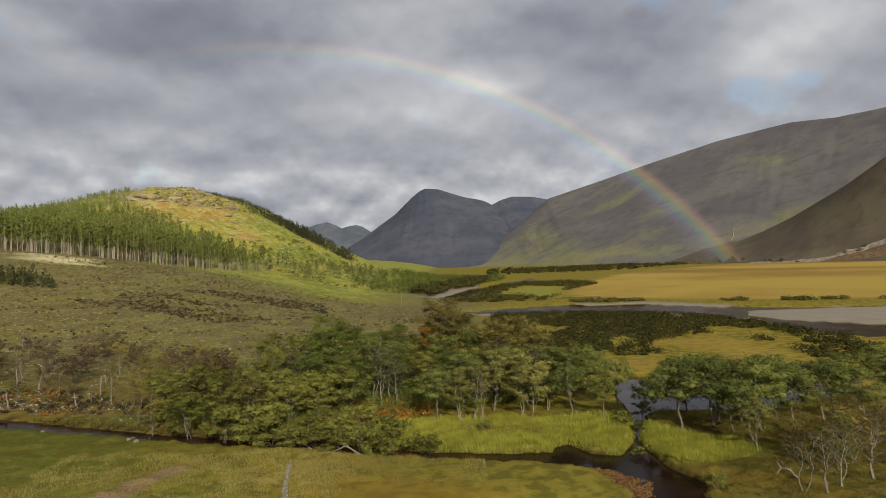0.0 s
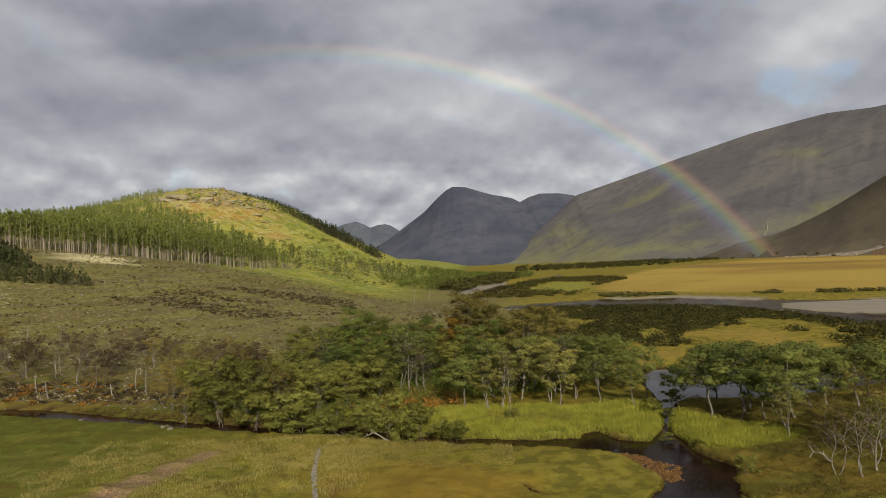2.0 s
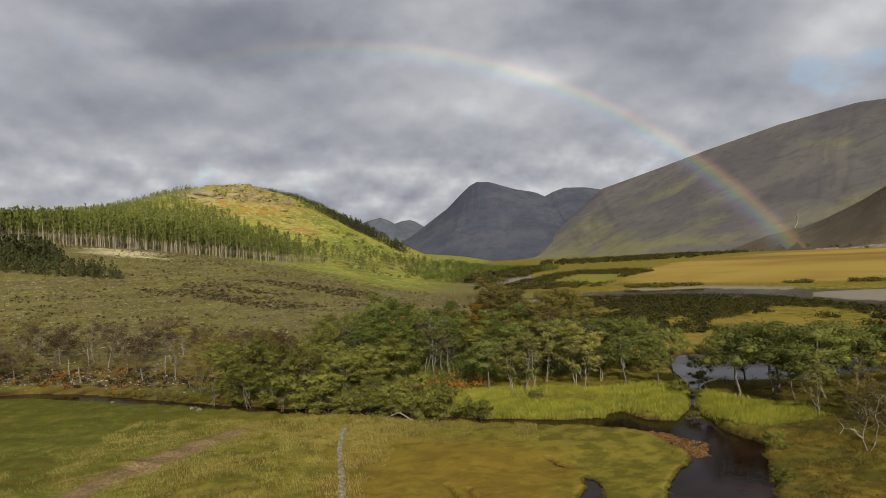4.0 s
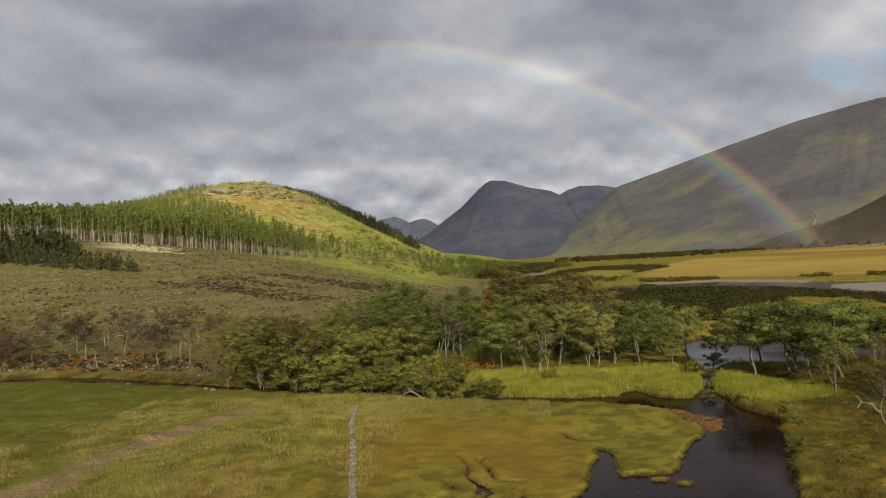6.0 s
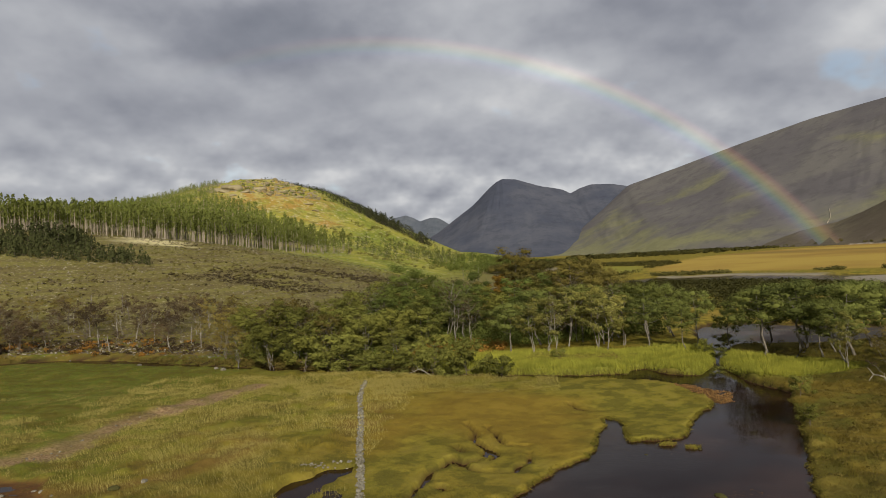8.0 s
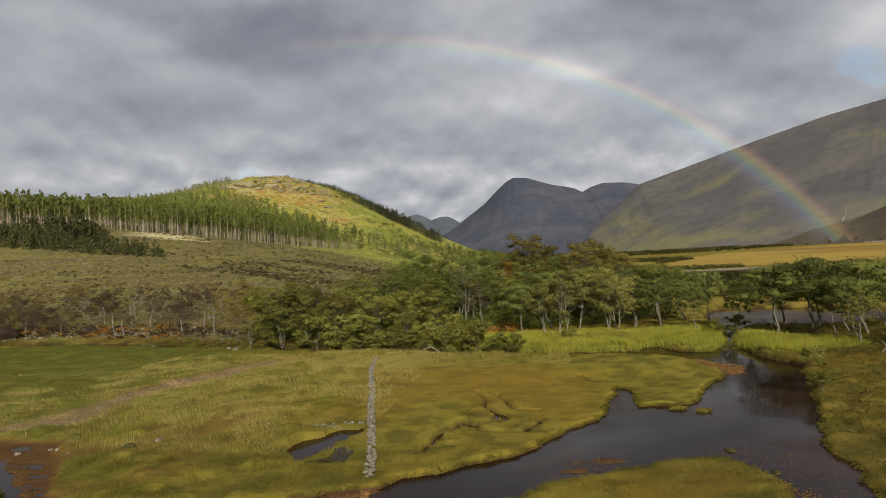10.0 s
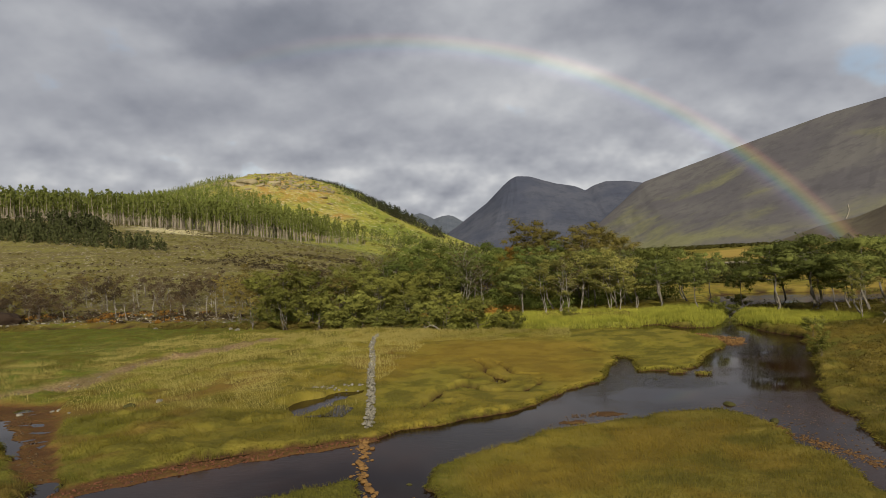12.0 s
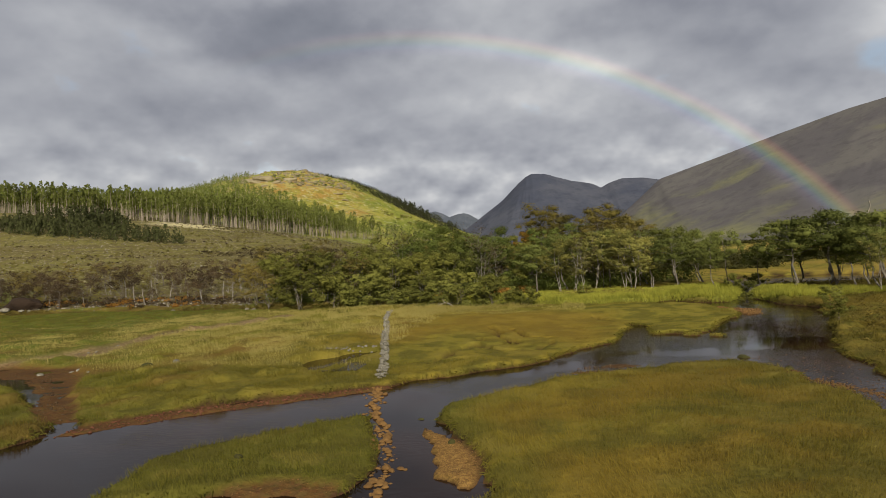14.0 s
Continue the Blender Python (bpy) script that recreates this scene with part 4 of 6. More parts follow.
def grow(seed, h, spread, first=0.3, limbs=9, lean=(0.0, 0.0), leaf=0.24, count=34, dome=1.0, girth=0.018, clump=0.85, stems=1, rise=0.55, twigs=2, core=0.44):
    """One broadleaf tree: its stems and each of its limbs as arrays, and its crown."""
    rng = np.random.default_rng(seed)
    wood, tips, tip_r, kinds = [], [], [], []
    for stem in range(stems):
        turn = rng.uniform(0, 6.28)
        off = np.array([math.cos(turn), math.sin(turn)]) * (0.0 if stems == 1 else 0.16 * spread)
        hh = h * (1 if stem == 0 else rng.uniform(0.7, 0.95))
        z = np.linspace(-0.25, 0.9 * hh, 9)
        w = np.cumsum(rng.normal(0, 0.022 * h, (9, 2)), 0) * (z[:, None] > 0)
        tr = np.column_stack([w[:, 0] + lean[0] * z + off[0] * (z / hh + 0.25), w[:, 1] + lean[1] * z + off[1] * (z / hh + 0.25), z])
        r0 = girth * h * (1.0 if stems == 1 else 0.7)
        rad = r0 * (1 - 0.86 * np.linspace(0, 1, 9)) * np.where(z < 0.1, 1.35, 1.0)
        wood.append(tube(tr, rad, 7))
        kinds.append(-1)
        mark = 100 * stem
        tips.append(tr[-1] + [0, 0, 0.03 * h])
        tip_r.append(spread * 0.30)
        for k in range(max(4, limbs // stems)):
            f = first + (0.97 - first) * (k + rng.uniform(0.1, 0.9)) / max(4, limbs // stems)
            p = np.array([np.interp(f * 0.9 * hh, z, tr[:, i]) for i in range(3)])
            az = k * 2.4 + rng.uniform(-0.5, 0.5) + turn
            prof = math.sin(math.pi * min(0.98, 0.30 + 0.62 * (f - first) / (1 - first))) ** 0.6
            ln = spread * prof * rng.uniform(0.75, 1.1)
            up = rise * rng.uniform(0.5, 1.3) * dome
            q = np.linspace(0, 1, 6)[:, None]
            d = np.array([math.cos(az), math.sin(az), 0])
            path = p + d * ln * q + np.array([0, 0, 1.0]) * ln * up * (q ** 1.3) + rng.normal(0, 0.045 * ln, (6, 3)) * q
            lr = max(0.02, np.interp(f, [0, 1], [r0, r0 * 0.2]) * 0.55)
            wood.append(tube(path, lr * (1 - 0.8 * q[:, 0]), 3))
            kinds.append(mark + k)
            tips += [path[-1], path[3] + [0, 0, 0.06 * ln]]
            tip_r += [spread * 0.27, spread * 0.27]
            for m in range(twigs):
                s = rng.integers(2, 6)
                e = path[min(s, 5)] + (d * rng.uniform(-0.1, 0.5) + np.array([-d[1], d[0], 0]) * rng.choice([-1, 1]) * rng.uniform(0.3, 0.8) + np.array([0, 0, rng.uniform(0.0, 0.5)])) * ln * 0.42
                mid = (path[min(s, 5)] + e) / 2 + rng.normal(0, 0.04 * ln, 3)
                wood.append(tube([path[min(s, 5)], mid, e], [lr * 0.4, lr * 0.26, lr * 0.1], 3))
                kinds.append(mark + k)
                tips.append(e)
                tip_r.append(spread * rng.uniform(0.17, 0.27))
    tips, tip_r = np.array(tips), np.array(tip_r) * clump * 1.1 * rng.uniform(0.8, 1.2, len(tips))
    groups = [join([p for p, g in zip(wood, kinds) if g == key]) for key in sorted(set(kinds))]
    heart = np.array([lean[0] * 0.6 * h, lean[1] * 0.6 * h, 0.5 * h * (1 + first)])
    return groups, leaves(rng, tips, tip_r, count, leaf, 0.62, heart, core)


MODELS = {}


def model(kind, seed, bark, leaf_mat, label, category="tree", name="tree", **shape):
    w, l = grow(seed, **shape)
    limbs = [mesh_from("limb", *g, bark) for g in w[1:]]
    stem = mesh_from("trunk", *w[0], bark)
    w = join(w)
    MODELS.setdefault(kind, []).append((mesh_from("trunk", *w, bark), mesh_from("crown", l[0], l[1], leaf_mat, True, l[2], l[3]), shape["h"], label, category, name, stem, limbs))


for k in range(4):
    model("alder", 10 + k, DARK_BARK, LEAF_ALDER, "tall dark green alder in the riverside wood", h=10.0, spread=3.2, first=0.12, limbs=14, leaf=0.104, count=100, girth=0.014, rise=0.6, clump=1.0)
    model("oak", 20 + k, BARK, LEAF_OAK, "wind-bent oak with a broad dark green crown on bare trunks", h=8.0, spread=3.3, first=0.42, limbs=12, lean=(RNG.uniform(-0.14, 0.05), RNG.uniform(-0.05, 0.1)), leaf=0.098, count=102, dome=0.85, girth=0.018, rise=0.42, clump=1.0)
    model("birch", 30 + k, PALE_BARK, LEAF_BIRCH, "slender pale-stemmed birch with grey-green leaves", h=8.0, spread=2.2, first=0.28, limbs=12, lean=(RNG.uniform(-0.10, 0.04), 0.0), leaf=0.080, count=74, core=0.36, girth=0.013, rise=0.8, stems=2, clump=0.9)
    model("olive", 40 + k, BARK, LEAF_OLIVE, "olive-leaved willow thicket beside the stream", h=6.5, spread=2.6, first=0.08, limbs=14, leaf=0.088, count=108, girth=0.012, rise=0.85, stems=3, clump=0.95)
    model("umber", 110 + k, BARK, LEAF_UMBER, "brownish olive willow with thinning leaves", h=6.5, spread=2.2, first=0.12, limbs=14, leaf=0.085, count=44, core=0.3, girth=0.013, rise=1.1, stems=3, clump=0.8)
    model("thicket", 60 + k, DARK_BARK, LEAF_OLIVE, "dense low willow bush by the stream", h=3.4, spread=2.3, first=0.10, limbs=10, leaf=0.095, count=70, girth=0.016, rise=0.5, stems=2, name="bush", category="bush")
    model("bare", 70 + k, SNAG_BARK, LEAF_BROWN, "half-bare pale birch with brown twigs", h=6.0, spread=1.9, first=0.30, limbs=14, leaf=0.08, count=4, core=0.0, girth=0.014, rise=1.1, stems=2, twigs=4)
for k in range(3):
    model("brown", 90 + k, DARK_BARK, LEAF_BROWN, "brown leafless thicket on the stony bank", h=3.4, spread=1.8, first=0.05, limbs=14, leaf=0.07, count=30, core=0.0, girth=0.012, rise=0.9, stems=3, twigs=3, name="bush", category="bush")
    model("rust", 50 + k, BARK, LEAF_RUST, "tall tree with leaves turning olive brown", h=12.0, spread=3.3, first=0.10, limbs=18, leaf=0.104, count=108, girth=0.012, rise=0.9, clump=1.1)
model("gold", 81, BARK, leaf_material("golden leaves", (0.17, 0.105, 0.020), (0.25, 0.150, 0.026)), "tree with golden orange autumn leaves", h=9.0, spread=2.4, first=0.3, limbs=12, leaf=0.12, count=80, girth=0.012)
PLANTED = []


def plant(kind, x, y, h, wide=1.0, limbed=False):
    """One tree of its own: an empty at its foot with trunk and crown."""
    trunk, crown, full, label, category, name, stem, limbs = MODELS[kind][int(RNG.integers(len(MODELS[kind])))]
    ob = tagged(new(name), label, category, "trees in the glen" if name == "tree" else "bushes by the stream")
    if limbed:
        base = part("trunk", stem, ob)
        for limb in limbs:
            part("limb", limb, base)
    else:
        part("trunk", trunk, ob)
    part("crown", crown, ob)
    k = h / full
    ob.matrix_world = Matrix.LocRotScale((x, y, ground_z(x, y)), Euler((0, 0, RNG.uniform(0, 6.28) if kind != "oak" else RNG.uniform(-0.9, 0.9))), (k * wide, k * wide, k))
    PLANTED.append((x, y))


def fill(poly, gap, kinds, lo, hi, wide=1.0, top=999):
    """Trees at random in a stretch of the plan, no nearer to each other than gap."""
    p = np.array(poly)
    for _ in range(int(14 * (np.ptp(p[:, 0]) * np.ptp(p[:, 1])) / gap ** 2)):
        x, y = RNG.uniform(p[:, 0].min(), p[:, 0].max()), RNG.uniform(p[:, 1].min(), p[:, 1].max())
        if top <= 0 or not inside(poly, np.array([x]), np.array([y]))[0]:
            continue
        if any((x - a) ** 2 + (y - b) ** 2 < gap * gap for a, b in PLANTED) or sample(MASKS["water"], np.array([x]), np.array([y]))[0] < 0.6:
            continue
        plant(kinds[int(RNG.integers(len(kinds)))], x, y, RNG.uniform(lo, hi), wide * RNG.uniform(0.9, 1.15))
        top -= 1


# single trees that stand out: kind, place, height, breadth
for kind, x, y, h, wide in (
        ("oak", 25.8, 76.6, 7.4, 1.1), ("oak", 28.7, 75.8, 8.1, 1.15), ("oak", 30.6, 78.9, 8.0, 1.1), ("oak", 28.9, 84.6, 7.4, 1.0), ("oak", 32.4, 82.6, 7.4, 1.1), ("oak", 35.7, 80.6, 7.6, 1.15), ("oak", 34.8, 76.2, 7.6, 1.1),
        ("oak", 31.8, 71.0, 6.2, 1.0), ("birch", 30.7, 68.5, 5.2, 1.0), ("oak", 39.0, 81.5, 7.6, 1.1), ("oak", 42.6, 79.0, 7.4, 1.1), ("oak", 46.5, 82.0, 7.0, 1.1), ("oak", 37.6, 75.6, 7.0, 1.0), ("oak", 51.0, 85.0, 7.0, 1.1),
        ("oak", 24.6, 83.4, 5.2, 0.8), ("oak", 17.3, 93.6, 7.7, 1.0), ("oak", 21.0, 97.0, 7.3, 0.85), ("oak", 21.9, 88.3, 6.9, 0.75), ("oak", 15.6, 86.4, 6.2, 0.95), ("oak", 19.6, 83.4, 5.4, 0.8), ("oak", 13.8, 97.5, 7.6, 1.0),
        ("birch", 1.9, 84.3, 6.6, 1.1), ("birch", 3.8, 85.6, 7.0, 1.1), ("birch", 10.6, 84.7, 6.6, 1.2), ("birch", 9.9, 87.3, 7.2, 1.2), ("birch", 6.4, 90.6, 7.8, 1.2), ("birch", 13.4, 90.4, 6.8, 1.15), ("birch", 11.1, 91.8, 7.8, 1.2),
        ("oak", -0.9, 85.6, 6.4, 1.15), ("oak", 3.0, 93.0, 7.6, 1.0), ("oak", 8.6, 95.0, 8.0, 1.0), ("rust", 0.0, 118.0, 12.8, 1.2), ("rust", 2.6, 114.0, 11.0, 1.1), ("rust", 7.6, 100.0, 11.6, 1.05), ("rust", 10.2, 108.0, 11.0, 1.05),
        ("rust", 14.0, 105.0, 9.2, 1.0), ("rust", 12.6, 112.0, 10.4, 1.0), ("gold", -3.4, 117.0, 9.2, 1.0), ("gold", -2.2, 112.5, 8.2, 0.8), ("alder", 4.2, 105.0, 9.4, 1.0), ("alder", -7.7, 113.0, 9.8, 1.05), ("alder", -10.4, 108.0, 8.8, 1.1),
        ("alder", -15.0, 111.0, 10.2, 1.05), ("alder", -18.4, 113.0, 11.4, 1.1), ("alder", -21.2, 108.0, 8.8, 1.1), ("olive", -23.7, 104.0, 8.2, 1.0), ("alder", -12.8, 103.0, 8.6, 1.1), ("alder", -6.6, 103.5, 8.4, 1.1), ("alder", -1.4, 103.0, 8.8, 1.1),
        ("alder", -14.4, 97.0, 8.0, 1.1), ("alder", -19.4, 100.0, 7.9, 1.1), ("oak", -7.2, 97.5, 7.4, 1.1), ("alder", -18.8, 94.0, 7.4, 1.0), ("olive", -30.5, 83.0, 6.2, 1.0), ("olive", -28.2, 85.4, 7.2, 1.05), ("olive", -34.6, 88.0, 7.2, 1.1),
        ("umber", -32.4, 93.0, 8.2, 1.15), ("umber", -36.0, 85.4, 5.4, 1.0), ("umber", -40.3, 97.0, 7.6, 1.2), ("umber", -43.0, 94.0, 6.2, 1.1), ("olive", -26.0, 92.0, 7.6, 1.1), ("olive", -22.6, 87.6, 6.6, 1.1), ("umber", -37.5, 92.5, 6.6, 1.1),
        ("olive", -15.4, 86.6, 6.0, 1.05), ("olive", -12.2, 91.0, 6.8, 1.05), ("olive", -19.0, 84.0, 5.6, 1.05), ("thicket", -22.2, 79.6, 4.8, 1.0), ("thicket", -25.6, 80.6, 4.6, 1.0), ("thicket", -19.4, 78.6, 3.8, 1.1), ("thicket", -14.4, 75.4, 2.8, 1.3),
        ("thicket", -16.8, 76.6, 2.6, 1.2), ("thicket", -9.2, 74.6, 3.4, 0.9), ("thicket", -5.2, 72.8, 3.9, 1.0), ("thicket", -1.5, 72.2, 2.7, 0.8), ("thicket", -6.8, 76.4, 3.0, 0.9), ("thicket", -11.8, 78.0, 3.4, 0.9), ("thicket", 4.6, 79.6, 1.3, 1.2),
        ("bare", -22.0, 103.0, 9.2, 1.0), ("bare", -20.6, 99.0, 8.6, 0.9), ("bare", -10.0, 98.0, 9.4, 1.0), ("bare", -9.0, 96.0, 8.4, 0.9), ("bare", 7.8, 96.0, 9.0, 0.9), ("bare", -28.0, 88.0, 6.6, 1.0), ("bare", -31.6, 86.0, 6.4, 1.0), ("bare", -25.0, 97.5, 8.0, 0.9),
        ("bare", 4.6, 84.8, 6.8, 0.9), ("bare", -6.6, 94.5, 6.4, 0.8), ("bare", 12.4, 94.0, 7.6, 0.8), ("bare", 29.5, 57.4, 5.0, 1.2), ("bare", 31.0, 56.4, 5.6, 1.1), ("bare", 33.0, 58.0, 5.4, 1.2), ("bare", 36.4, 59.2, 5.2, 1.3), ("olive", 34.8, 61.6, 5.0, 0.9),
        ("thicket", 22.6, 58.4, 1.6, 0.9), ("thicket", 19.6, 70.6, 1.2, 0.9), ("thicket", 22.0, 78.4, 1.5, 1.0), ("thicket", 24.9, 87.4, 2.0, 1.0), ("thicket", 20.8, 80.6, 1.6, 0.9), ("thicket", 19.9, 49.4, 1.4, 0.9), ("umber", 33.0, 66.0, 4.6, 1.1), ("umber", 37.6, 64.0, 4.8, 1.2)):
    plant(kind, x, y, h, wide, True)
fill([(-24, 96), (-14, 99), (-6, 102), (2, 97), (9, 97), (13, 104), (11, 122), (0, 128), (-15, 128), (-26, 116)], 3.3, ("alder", "alder", "olive", "rust", "umber"), 5.6, 8.2, 1.1)
fill([(-41, 88.5), (-27, 85), (-17, 83.5), (-12, 87), (-15, 94), (-24, 97), (-39, 99)], 3.0, ("olive", "olive", "umber", "thicket"), 4.2, 6.4, 1.1)
fill([(-46, 100), (-34, 98), (-24, 100), (-24, 112), (-40, 114)], 4.0, ("umber", "umber", "bare", "brown"), 3.4, 6.0, 1.0)
fill([(-110, 112), (-84, 116), (-62, 116), (-44, 112), (-36, 118), (-50, 140), (-116, 140)], 4.6, ("brown", "brown", "bare", "umber"), 3.0, 5.4)
fill([(-100, 102), (-80, 101), (-76, 108), (-90, 114), (-104, 112)], 3.6, ("brown", "bare", "umber", "brown"), 2.4, 4.6)
fill([(-76, 103), (-52, 98), (-44, 96), (-46, 104), (-62, 111), (-76, 112)], 7.5, ("bare", "brown", "bare"), 2.0, 3.6)
fill([(25.5, 77), (37, 75), (36, 86), (27, 86)], 2.5, ("oak", "oak", "birch"), 4.6, 6.6, 0.9)
fill([(34, 77), (46, 75), (60, 80), (58, 87), (40, 85)], 3.8, ("oak", "oak", "birch"), 5.8, 7.4)
fill([(12, 94), (22, 94), (23.5, 104), (14, 108)], 3.2, ("oak", "birch", "oak"), 5.0, 7.0)
fill([(32, 59), (38, 59), (50, 66), (54, 74), (42, 71), (36, 65)], 2.8, ("bare", "umber", "bare", "birch"), 3.4, 5.8)
fill([(-30, 120), (0, 130), (14, 124), (16, 145), (-10, 160), (-40, 150)], 6.0, ("olive", "umber", "thicket", "rust"), 3.4, 6.0)
fill([(-24, 80.5), (-10, 78), (-9, 81), (-22, 84)], 2.8, ("thicket", "olive"), 2.4, 4.0)
fill([(58, 88), (75, 84), (80, 100), (64, 104)], 4.5, ("oak", "bare", "birch"), 5.0, 7.0)


# ---- far woods and scrub, past counting ----
def stuff(name, label, category, v, f, mat, smooth=False, normals=None, tone=None, **attrs):
    me = mesh_from(name, v, f, mat, smooth, normals, tone)
    for k, a in attrs.items():
        attribute(me, k, a)
    return tagged(new(name, me), label, category, kind="stuff")


LEAF_BRACKEN = leaf_material("bracken", (0.16, 0.080, 0.018), (0.25, 0.130, 0.028))
LEAF_FAR = leaf_material("far wood leaves", (0.085, 0.112, 0.024), (0.180, 0.205, 0.045))


def scatter(poly, n, gap=0.0, rng=RNG):
    """n random places in a polygon of the plan."""
    p = np.array(poly)
    xs, ys = [], []
    while sum(map(len, xs)) < n:
        x, y = rng.uniform(p[:, 0].min(), p[:, 0].max(), n * 2), rng.uniform(p[:, 1].min(), p[:, 1].max(), n * 2)
        ok = inside(poly, x, y)
        xs.append(x[ok])
        ys.append(y[ok])
    return np.concatenate(xs)[:n], np.concatenate(ys)[:n]


def conifers(name, label, x, y, h_lo, h_hi, bare, mat, width=0.17, sprays=44, paler=None, needles=1.0):
    """A stand of pines: stems, and crowns of drooping sprays that end in points."""
    rng = np.random.default_rng(len(x))
    n = len(x)
    z = sample(LANDZ, x, y)
    h = rng.uniform(h_lo, h_hi, n) * rng.choice([1, 1, 1, 0.86, 1.12], n) * (1 - 0.45 * step(-140, -104, x) * step(460, 380, y)) * (1 - 0.62 * step(44, 76, z))
    q = np.linspace(0, 2 * np.pi, 4, endpoint=False)
    r = 0.011 * h
    low = np.stack([x[:, None] + r[:, None] * np.cos(q), y[:, None] + r[:, None] * np.sin(q), np.repeat((z - 0.3)[:, None], 4, 1)], -1)
    high = np.stack([x[:, None] + 0.25 * r[:, None] * np.cos(q), y[:, None] + 0.25 * r[:, None] * np.sin(q), np.repeat((z + h * 0.84)[:, None], 4, 1)], -1)
    v = np.concatenate([low, high], 1).reshape(-1, 3)
    b = np.arange(n)[:, None, None] * 8
    f = (b + np.array([[0, 1, 5, 4], [1, 2, 6, 5], [2, 3, 7, 6], [3, 0, 4, 7]])[None]).reshape(-1, 4)
    stuff(name + "_stems", "bare grey pine stems of " + label, "forest", v, f, STEM_BARK if mat is LEAF_PINE else DARK_BARK)
    s = sprays
    base = np.clip((bare if np.ndim(bare) else np.full(n, bare)) + rng.normal(0, 0.06, n), 0.02, 0.7)
    k = rng.uniform(0, 1, (n, s)) ** 0.95
    at = base[:, None] + (1.0 - base[:, None]) * k
    rad = (width * h)[:, None] * (1.03 - k) ** 0.62 * np.minimum(1, 0.45 + 3.2 * k) * rng.uniform(0.55, 1.15, (n, s)) + 0.1
    az = rng.uniform(0, 6.28, (n, s))
    out = np.stack([np.cos(az), np.sin(az), np.zeros((n, s))], -1)
    c = np.stack([np.repeat(x[:, None], s, 1), np.repeat(y[:, None], s, 1), z[:, None] + h[:, None] * at], -1) + out * rad[..., None]
    face = out + rng.normal(0, 0.35, c.shape) + np.array([0, 0, 0.5])
    face /= np.linalg.norm(face, axis=-1)[..., None]
    a = np.cross(face, rng.normal(0, 1, c.shape))
    a /= np.linalg.norm(a, axis=-1)[..., None]
    b = np.cross(face, a)
    w = (0.040 * h)[:, None, None] * rng.uniform(0.6, 1.4, (n, s, 1)) * needles
    v = np.stack([c - a * w, c + 0.6 * a * w - 0.8 * b * w, c + 0.6 * a * w + 0.8 * b * w], 2).reshape(-1, 3)
    shade = out + np.array([0, 0, 1.0]) * (0.25 + 0.9 * (k - 0.4))[..., None] + 0.35 * face
    shade /= np.linalg.norm(shade, axis=-1)[..., None]
    # random tone per tree, raised with distance from the stand's front edge
    tree = np.clip(rng.uniform(0, 0.42, n) + (0 if paler is None else 0.62 * paler), 0, 1)
    stuff(name, label, "forest", v, np.arange(n * s * 3).reshape(-1, 3), mat, normals=np.repeat(shade.reshape(-1, 3), 3, 0), tone=np.repeat(tree, s * 3))


FRONT = [(-330, 284), (-290, 292), (-262, 300), (-235, 308), (-207, 316), (-186, 316), (-170, 318), (-158, 328), (-146, 334), (-134, 343), (-122, 352), (-113, 370), (-108, 392), (-104, 412)]
FOREST = FRONT + [(-99, 400), (-123, 424), (-147, 444), (-171, 460), (-204, 494), (-240, 530), (-262, 566), (-278, 610), (-310, 690), (-420, 760), (-620, 640), (-560, 400), (-420, 300)]
fx, fy = scatter(FOREST, 5600)
ex, ey = scatter(FRONT + [(x - 10, y + 22) for x, y in FRONT[::-1]], 420)
fx, fy = np.concatenate([fx, ex]), np.concatenate([fy, ey])
edge = line_dist(FRONT, fx, fy)
conifers("pine_forest", "dense green pine plantation on the slope", fx, fy, 12.5, 16.0, np.where(edge < 30, 0.44, 0.20), LEAF_PINE, 0.145, 58, step(14, 80, edge), 0.88)
fx, fy = scatter([(-252, 548), (-262, 566), (-272, 600), (-290, 660), (-340, 700), (-420, 690), (-400, 600), (-330, 545), (-280, 520)], 1500)
conifers("pine_brow", "small dense pines below the rocky brow", fx, fy, 6.5, 9.0, 0.06, LEAF_PINE, 0.24, 30, np.full(1500, 0.35), 1.5)
# trees on the back slope, crowded and dark to stand for its shade too
fx, fy = scatter([(x - 24 - 10 * (x > -120), y) for x, y in ((-232, 644), (-195, 626), (-167, 616), (-141, 610), (-109, 600), (-85, 592), (-50, 575), (-40, 590), (-72, 604), (-100, 626), (-135, 646), (-170, 662), (-215, 676), (-262, 668))], 1500)
conifers("pine_ridge", "dark pines along the back of the rocky hill", fx, fy, 4.5, 9.5, 0.03, LEAF_SPRUCE, 0.30, 34, needles=1.4)
fx, fy = scatter([(-104, 400), (-120, 452), (-112, 500), (-92, 520), (-67, 551), (-42, 582), (-40, 546), (-60, 470), (-84, 424)], 420)
k = fbm(fx / 22, fy / 22, 3, 79) > 0.45
conifers("pine_copse", "young green pines low on the hill", fx[k], fy[k], 3.5, 7.5, 0.12, LEAF_PINE, 0.22, 36, needles=1.3)
fx, fy = scatter([(-202, 222), (-169, 222), (-128, 226), (-138, 238), (-160, 240), (-190, 252), (-214, 258), (-232, 246)], 380)
conifers("spruce_strip", "dark strip of young spruce on the felled ground", fx, fy, 2.4, 5.2, 0.02, LEAF_SPRUCE, 0.28, 44, needles=2.1)
fx, fy = scatter([(-212, 262), (-188, 268), (-160, 250), (-170, 244), (-205, 254)], 110)
